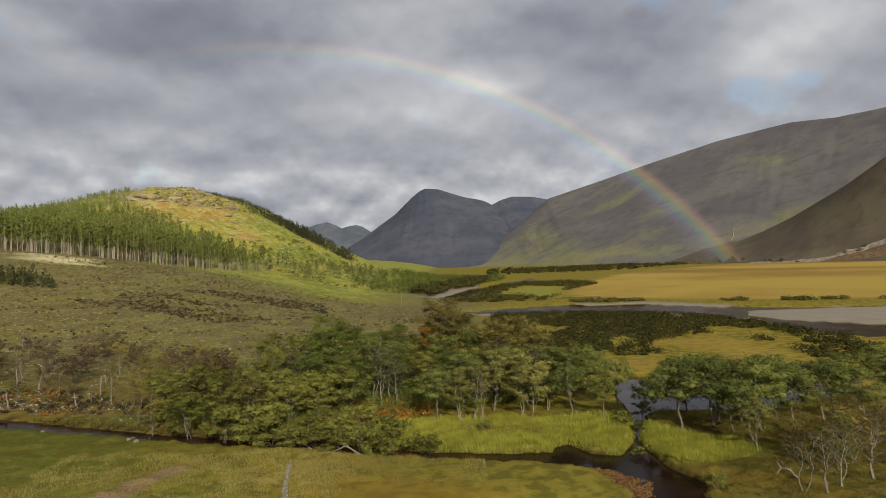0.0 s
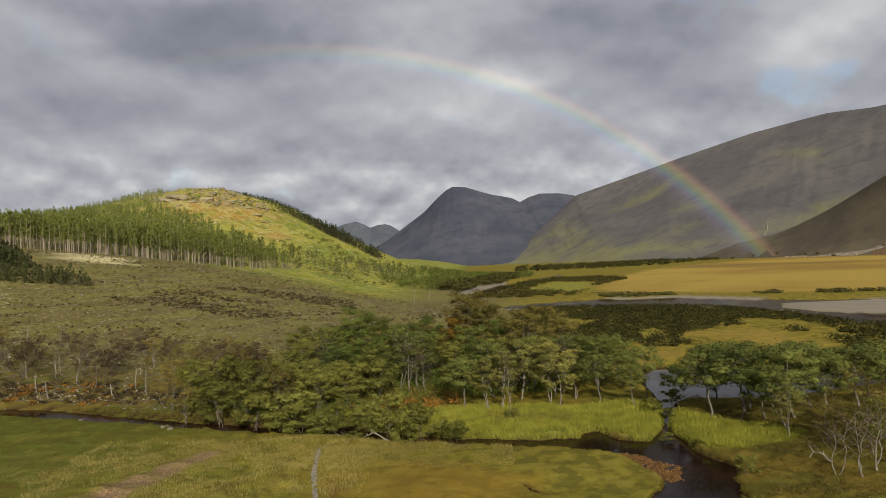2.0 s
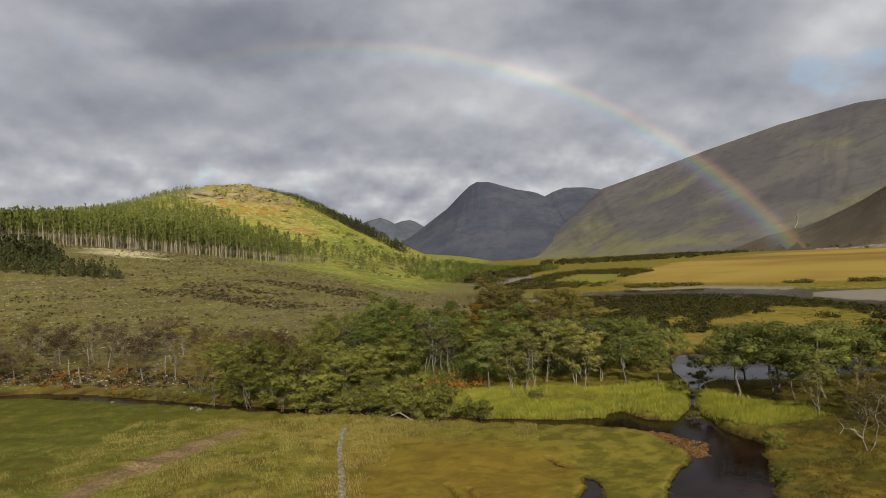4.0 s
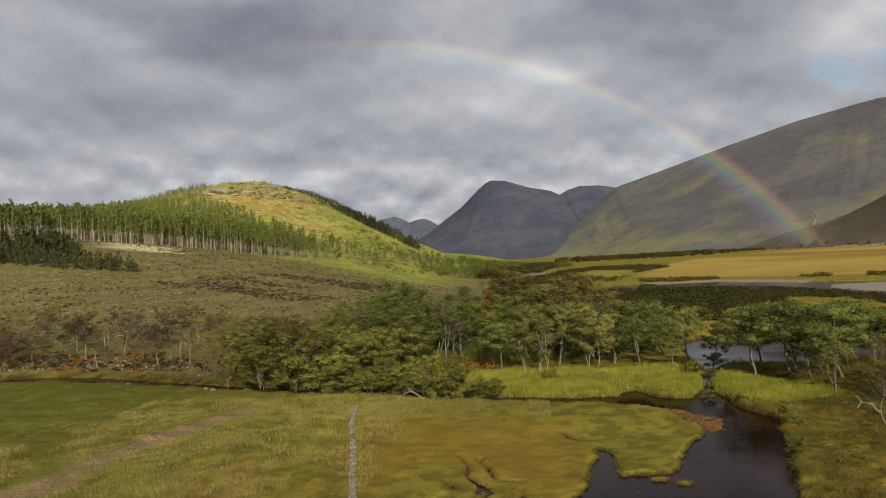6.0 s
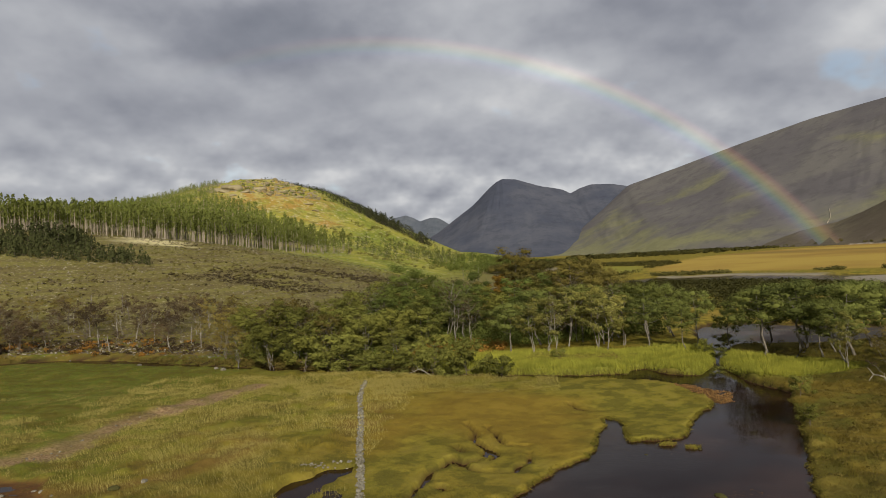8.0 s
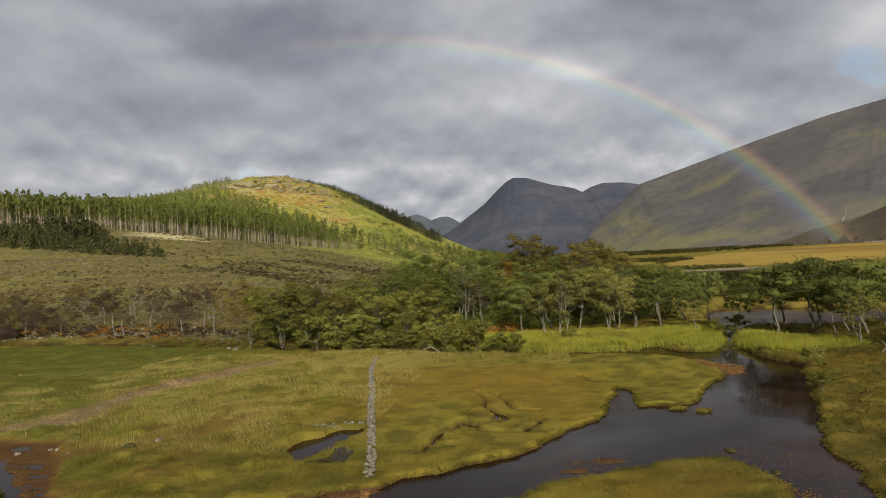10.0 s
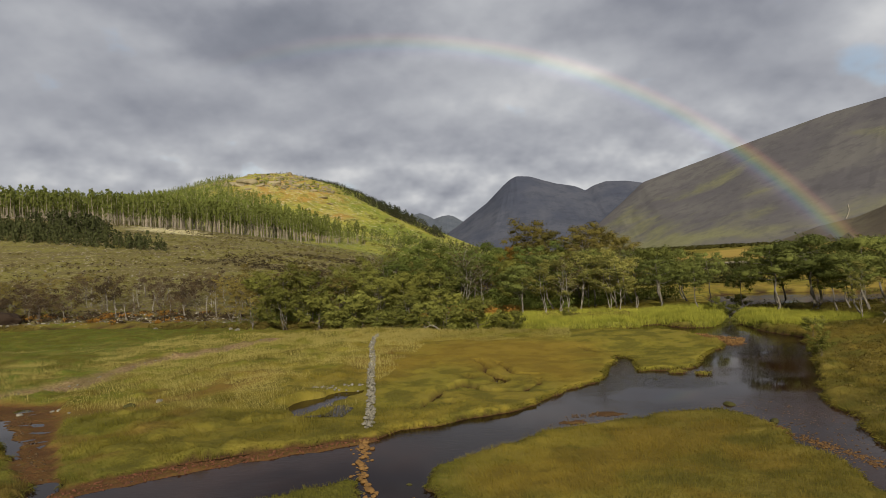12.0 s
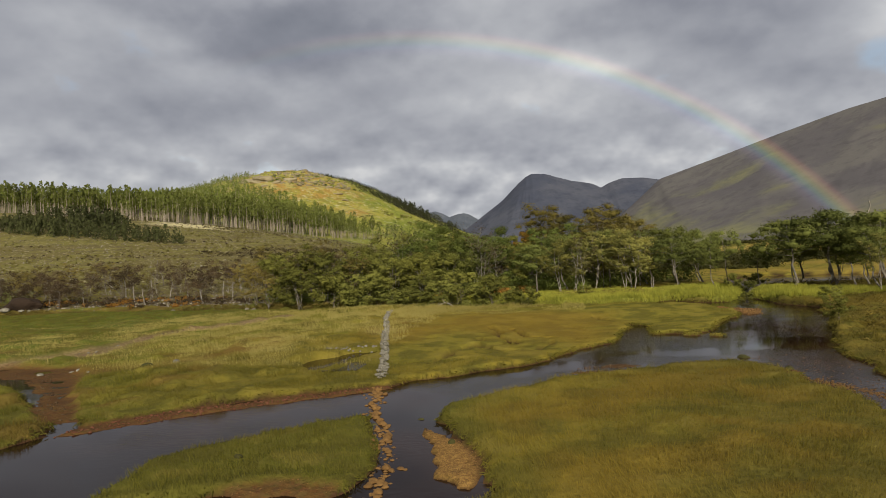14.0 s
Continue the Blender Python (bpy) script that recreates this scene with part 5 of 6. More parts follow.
conifers("spruce_clump", "clump of young dark spruce below the pines", fx, fy, 4.0, 7.5, 0.02, LEAF_SPRUCE, 0.25, 46, needles=1.8)


def scrub(name, label, x, y, lo, hi, count, mat, wide=1.0, leaf=0.2, category="scrub", flat=0.5):
    rng = np.random.default_rng(len(x) + 5)
    h = rng.uniform(lo, hi, len(x))
    z = sample(LANDZ, x, y)
    v, f, n, tone = leaves(rng, np.stack([x, y, z + h * 0.42], 1), h * wide * 0.8, count, leaf, flat)
    stuff(name, label, category, v, f, mat, normals=n, tone=tone)


def dry_land(x, y, gap=0.8):
    ok = sample(MASKS["water"], x, y) > gap
    return x[ok], y[ok]


sx, sy = dry_land(*scatter([(18, 258), (60, 250), (80, 232), (92, 200), (90, 166), (112, 136), (190, 118), (170, 84), (98, 84), (60, 104), (34, 124), (18, 132), (12, 180)], 5600), 2)
k = (fbm(sx / 11, sy / 16, 3, 71) + 0.30 * step(120, 220, sy) - 0.5 * sample(MASKS["dry"], sx, sy)) > 0.585
sx, sy = sx[k], sy[k]
scrub("heath_scrub", "dark low heath scrub on the river flats", sx, sy, 0.4, 1.2, 30, LEAF_HEATH, 1.9, 0.26)
sx, sy = dry_land(*scatter([(10, 290), (60, 322), (100, 308), (150, 285), (300, 262), (300, 258), (150, 276), (105, 300), (60, 312), (20, 298)], 420), 2)
k = fbm(sx / 14, sy / 14, 3, 84) > 0.47
sx, sy = sx[k], sy[k]
scrub("bank_scrub", "dark scrub along the far river bank", sx, sy, 0.5, 1.4, 40, LEAF_HEATH, 2.4, 0.45)
sx, sy = dry_land(*scatter([(-6, 330), (50, 330), (60, 368), (24, 390), (60, 530), (90, 500), (70, 420), (120, 540), (110, 620), (60, 590), (30, 500), (14, 380)], 520), 3)
scrub("flat_scrub", "dark bushes on the gravel flats", sx, sy, 0.6, 2.0, 40, LEAF_HEATH, 2.4, 0.5)
sx, sy = dry_land(*scatter([(-62, 440), (-30, 420), (-6, 440), (22, 560), (60, 700), (70, 820), (10, 860), (-40, 700)], 520), 3)
scrub("far_wood", "mixed green wood at the foot of the hill", sx, sy, 3.0, 8.0, 70, LEAF_FAR, 0.46, 0.5, "forest", 1.05)
sx, sy = dry_land(*scatter([(-26, 415), (-10, 412), (24, 540), (44, 680), (30, 690), (8, 560)], 170), 2)
scrub("far_bank_wood", "dark wood along the far river bend", sx, sy, 5.0, 9.0, 60, LEAF_HEATH, 0.6, 0.8, "forest")
sx, sy = scatter([(60, 1000), (300, 1150), (620, 1700), (500, 1900), (100, 1500)], 420)
scrub("valley_trees", "scattered far trees across the glen floor", sx, sy, 4.0, 9.0, 20, LEAF_HEATH, 1.0, 2.0, "forest")
FELLED = [(-150, 114), (-70, 106), (-30, 120), (-16, 150), (16, 150), (15, 220), (-40, 330), (-110, 350), (-200, 290), (-240, 200)]
sx, sy = dry_land(*scatter(FELLED, 2400), 2)
k = fbm(sx / 22, sy / 12, 3, 89) > 0.53
sx, sy = sx[k], sy[k]
scrub("felled_heath", "dull heather and bracken clumps on felled ground", sx, sy, 0.2, 0.8, 16, LEAF_BRUSH, 1.2, 0.18)
sx, sy = dry_land(*scatter(FELLED, 2600), 2)
k = fbm(sx / 18, sy / 18, 3, 88) > 0.42
scrub("felled_tussocks", "yellow-green grass tussocks over the felled ground", sx[k], sy[k], 0.3, 0.9, 16, LEAF_TUSSOCK, 1.3, 0.2)
sx, sy = scatter([(-118, 215), (-88, 270), (-50, 285), (-40, 235), (-66, 200), (-105, 196)], 1300)
k = fbm(sx / 22, sy / 9, 3, 86) > 0.50
sx, sy = sx[k], sy[k]
scrub("brush_piles", "dark brown brush piles across the felled slope", sx, sy, 0.25, 0.9, 18, LEAF_BRUSH, 1.7, 0.2)
sx, sy = dry_land(*scatter([(-90, 100), (-60, 98), (-42, 93), (-42, 100), (-60, 112), (-90, 112)], 170), 1)
scrub("bank_bracken", "rusty bracken and brown twigs on the stony bank", sx, sy, 0.3, 0.9, 40, LEAF_BROWN, 1.3, 0.14)
sx, sy = dry_land(*scatter([(-100, 97), (-60, 94), (-40, 87), (-27, 82.5), (-18, 80.5), (-17, 83), (-27, 85), (-40, 89.4), (-60, 96.6), (-100, 100)], 900), -0.3)
scrub("bank_heath", "brown heath and dead grass along the stream's far bank", sx, sy, 0.2, 0.65, 26, LEAF_UMBER, 1.4, 0.10)
sx, sy = dry_land(*scatter([(1, 79.6), (12, 77.6), (13, 79.4), (3, 82.4)], 70), 0.6)
scrub("sedge", "brown sedge between the two reed beds", sx, sy, 0.3, 0.8, 40, LEAF_UMBER, 1.3, 0.07)
sx, sy = dry_land(*scatter([(-16, 86), (-3, 86), (-1, 96), (-10, 101), (-17, 96)], 110), 1)
scrub("rust_bracken", "rust-red bracken in the wood's clearing", sx, sy, 0.5, 1.0, 60, LEAF_BRACKEN, 1.6, 0.16)
sx, sy = dry_land(*scatter([(15, 28), (17, 40), (20, 48), (23.5, 58), (26, 66), (40, 66), (44, 50), (34, 30), (24, 18)], 700), 0.5)
scrub("bog_myrtle", "brown-green bog shrubs on the river bank", sx, sy, 0.15, 0.75, 34, LEAF_UMBER, 1.5, 0.06)
sx, sy = scatter([(-262, 560), (-225, 560), (-170, 600), (-120, 720), (-140, 690), (-205, 630), (-240, 610)], 260)
scrub("hill_bushes", "small dark bushes on the rocky hill", sx, sy, 0.6, 1.8, 20, LEAF_PINE, 1.2, 0.5)
sx, sy = scatter([(-150, 470), (-112, 420), (-60, 400), (-30, 470), (-50, 600), (-90, 600), (-140, 560)], 420)
k = fbm(sx / 18, sy / 18, 3, 75) > 0.5
scrub("hill_birches", "small green birches dotted over the grassy slope", sx[k], sy[k], 1.2, 3.6, 26, LEAF_BIRCH, 0.9, 0.5)

hx, hy = np.array([671, 678, 683, 695, 701, 763, 777, 789, 640, 610.0]), np.array([1550, 1460, 1446, 1419, 1370, 1310, 1290, 1293, 1600, 1650.0])
rng = np.random.default_rng(77)
v, f, n, tone = leaves(rng, np.stack([hx, hy, on_hill("mountain_near", hx, hy) + 3.0], 1), rng.uniform(3.0, 5.5, 10), 90, 1.0, 0.6)
stuff("road_bushes", "dark bushes beside the hill road", "scrub", v, f, LEAF_HEATH, normals=n, tone=tone)
sx, sy = dry_land(*scatter([(90, 900), (200, 800), (430, 1500), (420, 1650), (260, 1800), (190, 1500)], 150), 3)
k = fbm(sx / 60, sy / 160, 3, 78) > 0.47
scrub("foot_trees", "line of dark trees along the mountain's foot", sx[k], sy[k], 3.0, 6.5, 40, LEAF_HEATH, 0.9, 0.9, "forest")


def sticks(name, label, x, y, lo, hi, wide, mat, seed):
    """Thin broken branches lying about, each a three-sided sliver."""
    rng = np.random.default_rng(seed)
    n = len(x)
    z = sample(LANDZ, x, y) + 0.05
    a, ln = rng.uniform(0, 6.28, n), rng.uniform(lo, hi, n)
    tilt = np.abs(rng.normal(0, 0.35, n))
    d = np.stack([np.cos(a) * np.cos(tilt), np.sin(a) * np.cos(tilt), np.sin(tilt)], 1) * ln[:, None]
    p, w = np.stack([x, y, z], 1), wide * rng.uniform(0.6, 1.4, n)
    side = np.stack([-np.sin(a) * w, np.cos(a) * w, np.zeros(n)], 1)
    rise = np.stack([np.zeros(n), np.zeros(n), w * 1.8], 1)
    v = np.stack([p - side, p + side, p + rise, p + d], 1).reshape(-1, 3)
    f = (np.arange(n)[:, None, None] * 4 + np.array([[0, 1, 3], [1, 2, 3], [2, 0, 3]])[None]).reshape(-1, 3)
    stuff(name, label, "debris", v, f, mat)


sx, sy = dry_land(*scatter([(-150, 112), (-70, 104), (-30, 122), (8, 140), (8, 230), (-40, 330), (-100, 360), (-150, 320), (-230, 270), (-230, 180)], 11000), 2)
k = fbm(sx / 16, sy / 9, 3, 80) > 0.44
sticks("felled_brash", "grey and brown broken branches left on felled ground", sx[k], sy[k], 0.5, 1.9, 0.07, BRASH, 81)
sx, sy = dry_land(*scatter([(-95, 99), (-60, 97), (-40, 91), (-38, 98), (-50, 118), (-66, 130), (-95, 130)], 1500), 1)
sticks("bank_brash", "bleached twigs scattered over the bare bank", sx, sy, 0.4, 1.5, 0.045, BRASH, 82)
sx, sy = dry_land(*scatter([(-95, 100), (-70, 99), (-52, 95), (-44, 98), (-56, 112), (-95, 112)], 110), 1)
k = fbm(sx / 6, sy / 6, 3, 83) > 0.48
scrub("bank_rust", "rust-red bracken on the bare bank", sx[k], sy[k], 0.3, 0.7, 50, LEAF_BRACKEN, 1.5, 0.14)
sx, sy = dry_land(*scatter([(-40, 88), (-20, 84), (-9, 88), (2, 92), (12, 93), (13, 99), (0, 103), (-15, 104), (-36, 101)], 560), 1)
scrub("undergrowth", "dark bracken and bramble under the riverside trees", sx, sy, 0.8, 2.4, 60, LEAF_ALDER, 1.0, 0.10)
sx, sy = dry_land(*scatter([(-12, 99), (0, 98), (14, 97), (22, 100), (20, 106), (0, 108), (-14, 107)], 170), 1)
scrub("thicket", "dark leafy thicket at the back of the wood", sx, sy, 2.0, 3.6, 90, LEAF_ALDER, 0.9, 0.13)
sx, sy = dry_land(*scatter([(26, 80), (36, 79), (50, 80), (50, 92), (32, 91), (26, 88)], 120), 1)
scrub("oak_undergrowth", "dark low scrub under the oaks", sx, sy, 0.3, 0.8, 40, LEAF_UMBER, 1.3, 0.07)

# ---- grass ----
def grass(name, label, x, y, lo, hi, wide, seed, mat=GRASS, lush=None, dry=None, lean=0.5, tufts=1.0):
    """Single blades, each one leaning with the wind of its drift."""
    rng = np.random.default_rng(seed)
    n = len(x)
    z = sample(LANDZ, x, y) - 0.03
    h = rng.uniform(lo, hi, n) * (0.6 + 0.8 * fbm(x / 1.7, y / 1.7, 2, 41))
    tussock = (step(-8, -11, x) + step(13, 15, x)) * step(80, 66, y) * tufts
    h *= 1 - tussock * 0.35 + tussock * 1.1 * step(0.50, 0.70, fbm(x / 1.1, y / 1.1, 3, 42))
    h *= 1 - 0.5 * step(-11, -8, x) * step(15, 13, x) * step(68, 64, y) * step(36, 38, y) * (lean < 0.6)
    a = rng.uniform(0, 6.28, n)
    w = wide * (0.7 + y / 60) * rng.uniform(0.7, 1.3, n)
    wind = 6.28 * fbm(x / 9, y / 9, 2, 44)
    bx, by = h * lean * (np.cos(wind) * 0.6 + rng.normal(0, 0.5, n)), h * lean * (np.sin(wind) * 0.6 + rng.normal(0, 0.5, n))
    dx, dy = np.cos(a) * w, np.sin(a) * w
    v = np.empty((n, 3, 3))
    v[:, 0] = np.stack([x - dx, y - dy, z], 1)
    v[:, 1] = np.stack([x + dx, y + dy, z], 1)
    v[:, 2] = np.stack([x + bx, y + by, z + h], 1)
    marsh, red = sample(MASKS["marsh"], x, y), sample(MASKS["red"], x, y)
    rep = lambda q: np.repeat(np.zeros(n) if q is None else q, 3)
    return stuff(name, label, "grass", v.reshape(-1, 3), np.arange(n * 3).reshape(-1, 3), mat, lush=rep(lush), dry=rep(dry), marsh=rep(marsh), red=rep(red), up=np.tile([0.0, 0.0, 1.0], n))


def blades(n, x0, x1, y0, y1, seed, near=1.0, low=-0.52, bare=0.3):
    rng = np.random.default_rng(seed)
    u = rng.uniform(0, 1, n)
    y = y0 * (y1 / y0) ** u if near else rng.uniform(y0, y1, n)
    x = rng.uniform(x0, x1, n)
    ok = np.abs(x) < 8 + 0.95 * y
    x, y = x[ok], y[ok]
    ok = (sample(MASKS["water"], x, y) > (0.0 if bare < 1 else -0.25)) & (sample(MASKS["gravel"], x, y) < 0.3) & (sample(LANDZ, x, y) > low)
    ok &= sample(MASKS["path"], x, y) < rng.uniform(0.05, 0.6, len(x))
    ok &= (sample(MASKS["pool"], x, y) < 0.3) & (sample(MASKS["peat"], x, y) < bare)
    return x[ok], y[ok]


gx, gy = blades(1150000, -92, 66, 13.5, 94, 3)
straw_sun = step(0.42, 0.74, fbm(gx / 3.2, gy / 3.2, 3, 50)) * step(-9, -16, gx) * step(74, 60, gy) * step(34, 42, gy)
green = sample(MASKS["lush"], gx, gy)
keep = green < 0.5
grass("moor_grass", "moor grass in green, ochre and straw drifts", gx[keep], gy[keep], 0.10, 0.24, 0.0090, 5, dry=straw_sun[keep])
lx, ly = blades(170000, -20, 42, 64, 93, 8, 0, -0.60, 2.0)
k = sample(MASKS["lush"], lx, ly) > 0.4
grass("reed_grass", "bright yellow-green reeds along the stream", lx[k], ly[k], 0.22, 0.62, 0.020, 9, lush=np.ones(k.sum()), tufts=0.0)
tx, ty = blades(84000, -40, -9, 36, 74, 12, 0)
k = fbm(tx / 2.6, ty / 2.6, 3, 51) > np.random.default_rng(23).uniform(0.40, 0.66, len(tx))
grass("straw_grass", "pale straw-coloured tall grass tufts", tx[k], ty[k], 0.18, 0.44, 0.0075, 13, dry=np.ones(k.sum()), tufts=0.0)

tx, ty = blades(26000, -27, 4, 62, 73, 15, 0)
k = fbm(tx / 2.2, ty / 2.2, 3, 52) > 0.40
grass("edge_grass", "pale grass along the field's far edge", tx[k], ty[k], 0.18, 0.42, 0.009, 16, dry=0.8 * np.ones(k.sum()), tufts=0.0)

# turf that hangs over the banks
ex, ey = np.random.default_rng(21).uniform((-40, 13.5), (40, 80), (760000, 2)).T
w = sample(MASKS["water"], ex, ey)
k = (w > -0.02) & (w < 0.26) & (sample(MASKS["gravel"], ex, ey) < 0.3) & (np.abs(ex) < 8 + 0.95 * ey)
ex, ey = ex[k], ey[k]
outx = sample(MASKS["water"], ex - 0.15, ey) - sample(MASKS["water"], ex + 0.15, ey)
outy = sample(MASKS["water"], ex, ey - 0.15) - sample(MASKS["water"], ex, ey + 0.15)
ln = np.hypot(outx, outy) + 1e-6
rng = np.random.default_rng(22)
reach = rng.uniform(0.06, 0.24, len(ex)) * (0.55 + 0.45 * step(22, 32, ey))
ez = np.maximum(sample(LANDZ, ex, ey), -0.48)
a, wd = rng.uniform(0, 6.28, len(ex)), 0.02 * (0.7 + ey / 60)
v = np.empty((len(ex), 3, 3))
v[:, 0] = np.stack([ex - np.cos(a) * wd, ey - np.sin(a) * wd, ez], 1)
v[:, 1] = np.stack([ex + np.cos(a) * wd, ey + np.sin(a) * wd, ez + 0.03], 1)
v[:, 2] = np.stack([ex + outx / ln * reach + rng.normal(0, 0.06, len(ex)), ey + outy / ln * reach + rng.normal(0, 0.06, len(ex)), ez + rng.uniform(-0.26, 0.14, len(ex))], 1)
n = len(ex)
stuff("bank_grass", "grass hanging over the undercut banks", "grass", v.reshape(-1, 3), np.arange(n * 3).reshape(-1, 3), GRASS, lush=np.repeat(sample(MASKS["lush"], ex, ey), 3), dry=np.zeros(n * 3), marsh=np.zeros(n * 3), red=np.zeros(n * 3), up=np.tile([0.0, 0.0, 0.3], n))

# ---- stones ----
def pebble(seed, rough=0.22, cuts=2):
    """One angular stone about 1 across, with its foot at z = 0."""
    bm = bmesh.new()
    bmesh.ops.create_icosphere(bm, subdivisions=cuts, radius=0.5)
    rng = random.Random(seed)
    off = Vector((rng.uniform(0, 9), rng.uniform(0, 9), rng.uniform(0, 9)))
    sx, sy, sz = rng.uniform(0.8, 1.15), rng.uniform(0.6, 1.0), rng.uniform(0.45, 0.75)
    for v in bm.verts:
        n = noise.noise(v.co * 1.7 + off)
        c = v.co * (1 + rough * 1.6 * n)
        v.co = Vector((c.x * sx, c.y * sy, max(c.z * sz, -0.22) + 0.22))
    return bm


def pebble_mesh(seed, mat, cuts=1, rough=0.22):
    bm = pebble(seed, rough, cuts)
    me = bpy.data.meshes.new("stone")
    bm.to_mesh(me)
    bm.free()
    me.materials.append(mat)
    return me


def pebble_arrays(seed):
    bm = pebble(seed, 0.25, 1)
    v = np.array([tuple(q.co) for q in bm.verts])
    f = np.array([[q.index for q in p.verts] for p in bm.faces])
    bm.free()
    return v, f


SHAPES = [pebble_arrays(k) for k in range(6)]


def strew(name, label, x, y, lo, hi, mat, category="stones", sink=0.25, tall=1.0, floor=-9.0):
    rng = np.random.default_rng(len(x) + 3)
    z = np.maximum(sample(LANDZ, x, y), floor)
    out = []
    for i in range(len(x)):
        v, f = SHAPES[i % 6]
        s, a = rng.uniform(lo, hi) * rng.choice([1, 1, 0.7, 1.3]), rng.uniform(0, 6.28)
        c, d = math.cos(a) * s, math.sin(a) * s
        out.append((np.stack([x[i] + v[:, 0] * c - v[:, 1] * d, y[i] + v[:, 0] * d + v[:, 1] * c, z[i] - sink * s * 0.4 + v[:, 2] * s * tall], 1), f))
    v, f = join(out)
    stuff(name, label, category, v, f, mat)


def old_wall():
    """The low tumbled drystone wall that runs down the field to the river."""
    ob = tagged(new("stone_wall"), "low tumbled drystone wall of pale lichened stones", "wall")
    line = np.array([(-15.3, 68.6), (-14.0, 61), (-11.9, 52.7), (-10.2, 45.4), (-8.6, 39), (-7.0, 32)])
    run = np.concatenate([[0], np.cumsum(np.linalg.norm(np.diff(line, axis=0), axis=1))])
    kinds = [pebble_mesh(100 + k, STONE) for k in range(8)]
    rng = np.random.default_rng(4)
    count, rest = 0, []
    for s in np.arange(0, run[-1], 0.17):
        for lane in (-0.14, 0.0, 0.14):
            q = s + rng.uniform(-0.1, 0.1)
            x, y = np.interp(q, run, line[:, 0]), np.interp(q, run, line[:, 1])
            if area(POOL, np.array([x]), np.array([y]), 5)[0] < -0.1 or rng.random() < 0.12:
                continue
            d = rng.uniform(0.15, 0.32)
            x += lane + rng.uniform(-0.07, 0.07)
            z = ground_z(x, y) + rng.choice([0, 0, 0.06, 0.14]) - 0.02
            m = Matrix.LocRotScale((x, y, z), Euler((rng.uniform(-0.3, 0.3), rng.uniform(-0.3, 0.3), rng.uniform(0, 6.28))), (d, d, d))
            if count < 300 and run[-1] - s < 16:
                o = part("stone", kinds[int(rng.integers(8))], ob)
                o.matrix_world = m
                count += 1
            else:
                v, f = SHAPES[int(rng.integers(6))]
                rest.append((np.array([tuple(m @ Vector(p)) for p in v]), f))
    v, f = join(rest)
    o = part("stones", mesh_from("stones", v, f, STONE, False), ob)
    tagged(o, kind="stuff")


old_wall()
wx, wy = scatter([(-12.9, 41.2), (-9.4, 42), (-9.2, 41.3), (-12.6, 40.4)], 46)
strew("pool_stones", "small grey stones along the pool's edge", wx, wy, 0.10, 0.26, STONE)

# the crossing: stones fallen from the wall into the river
STONES = [pebble_mesh(200 + k, RED_STONE, 2) for k in range(7)]
MOSSY = [pebble_mesh(220 + k, MOSS_STONE, 2) for k in range(3)]
crossing = np.array([(-7.0, 30.9), (-6.4, 28.6), (-5.8, 26.2), (-5.0, 24.2), (-4.5, 22.4), (-3.9, 20.4), (-3.4, 18.4), (-3.4, 16.9)])
for k in range(290):
    q = RNG.uniform(0, 7)
    x, y = np.interp(q, range(8), crossing[:, 0]) + RNG.normal(0, 0.17), np.interp(q, range(8), crossing[:, 1]) + RNG.normal(0, 0.2)
    d = RNG.uniform(0.10, 0.20) * RNG.choice([0.8, 1.0, 1.5])
    o = tagged(new("stone", STONES[k % 7]), "rusty brown river stone in the old crossing", "stone", "stones of the river crossing")
    o.matrix_world = Matrix.LocRotScale((x, y, max(ground_z(x, y), -0.63) - 0.02), Euler((0, 0, RNG.uniform(0, 6.28))), (d, d, d * RNG.uniform(0.8, 1.2)))
# stones at (10.6, 36.8) and (-22.9, 37.7) stand in for grass tussocks
for x, y, d in ((-14.4, 23.2, 0.5), (-8.3, 19.7, 0.42), (-3.7, 24.9, 0.6), (-5.2, 27.1, 0.5), (-2.0, 21.3, 0.42), (8.2, 44.2, 0.6), (11.6, 45.2, 0.5), (-0.4, 31.7, 0.35), (10.6, 36.8, 0.9), (11.6, 33.2, 0.7), (-22.9, 37.7, 0.8)):
    o = tagged(new("boulder", MOSSY[int(RNG.integers(3))]), "mossy dark boulder with a grass cap", "boulder", "boulders by the river")
    o.matrix_world = Matrix.LocRotScale((x, y, max(ground_z(x, y), -0.75) - 0.05), Euler((0, 0, RNG.uniform(0, 6.28))), (d * 0.8, d * 0.75, d * 0.7))
for x, y, d in ((-27.5, 37.8, 0.4), (-28.6, 38.6, 0.3), (-26.4, 37.2, 0.25), (-35.5, 79.6, 0.8), (-36.6, 80.2, 0.6), (-31.0, 79.5, 0.5), (-24.0, 78.0, 0.5), (-30, 37.6, 0.45), (-21.7, 38.9, 0.5), (-37.3, 82.6, 0.9), (-50, 86, 0.7)):
    o = tagged(new("pale_stone", pebble_mesh(int(300 + x * 3), STONE, 2)), "pale grey field stone lying in the grass", "stone", "pale stones in the field")
    o.matrix_world = Matrix.LocRotScale((x, y, ground_z(x, y) - 0.06), Euler((0, 0, RNG.uniform(0, 6.28))), (d, d, d))

px, py = [], []
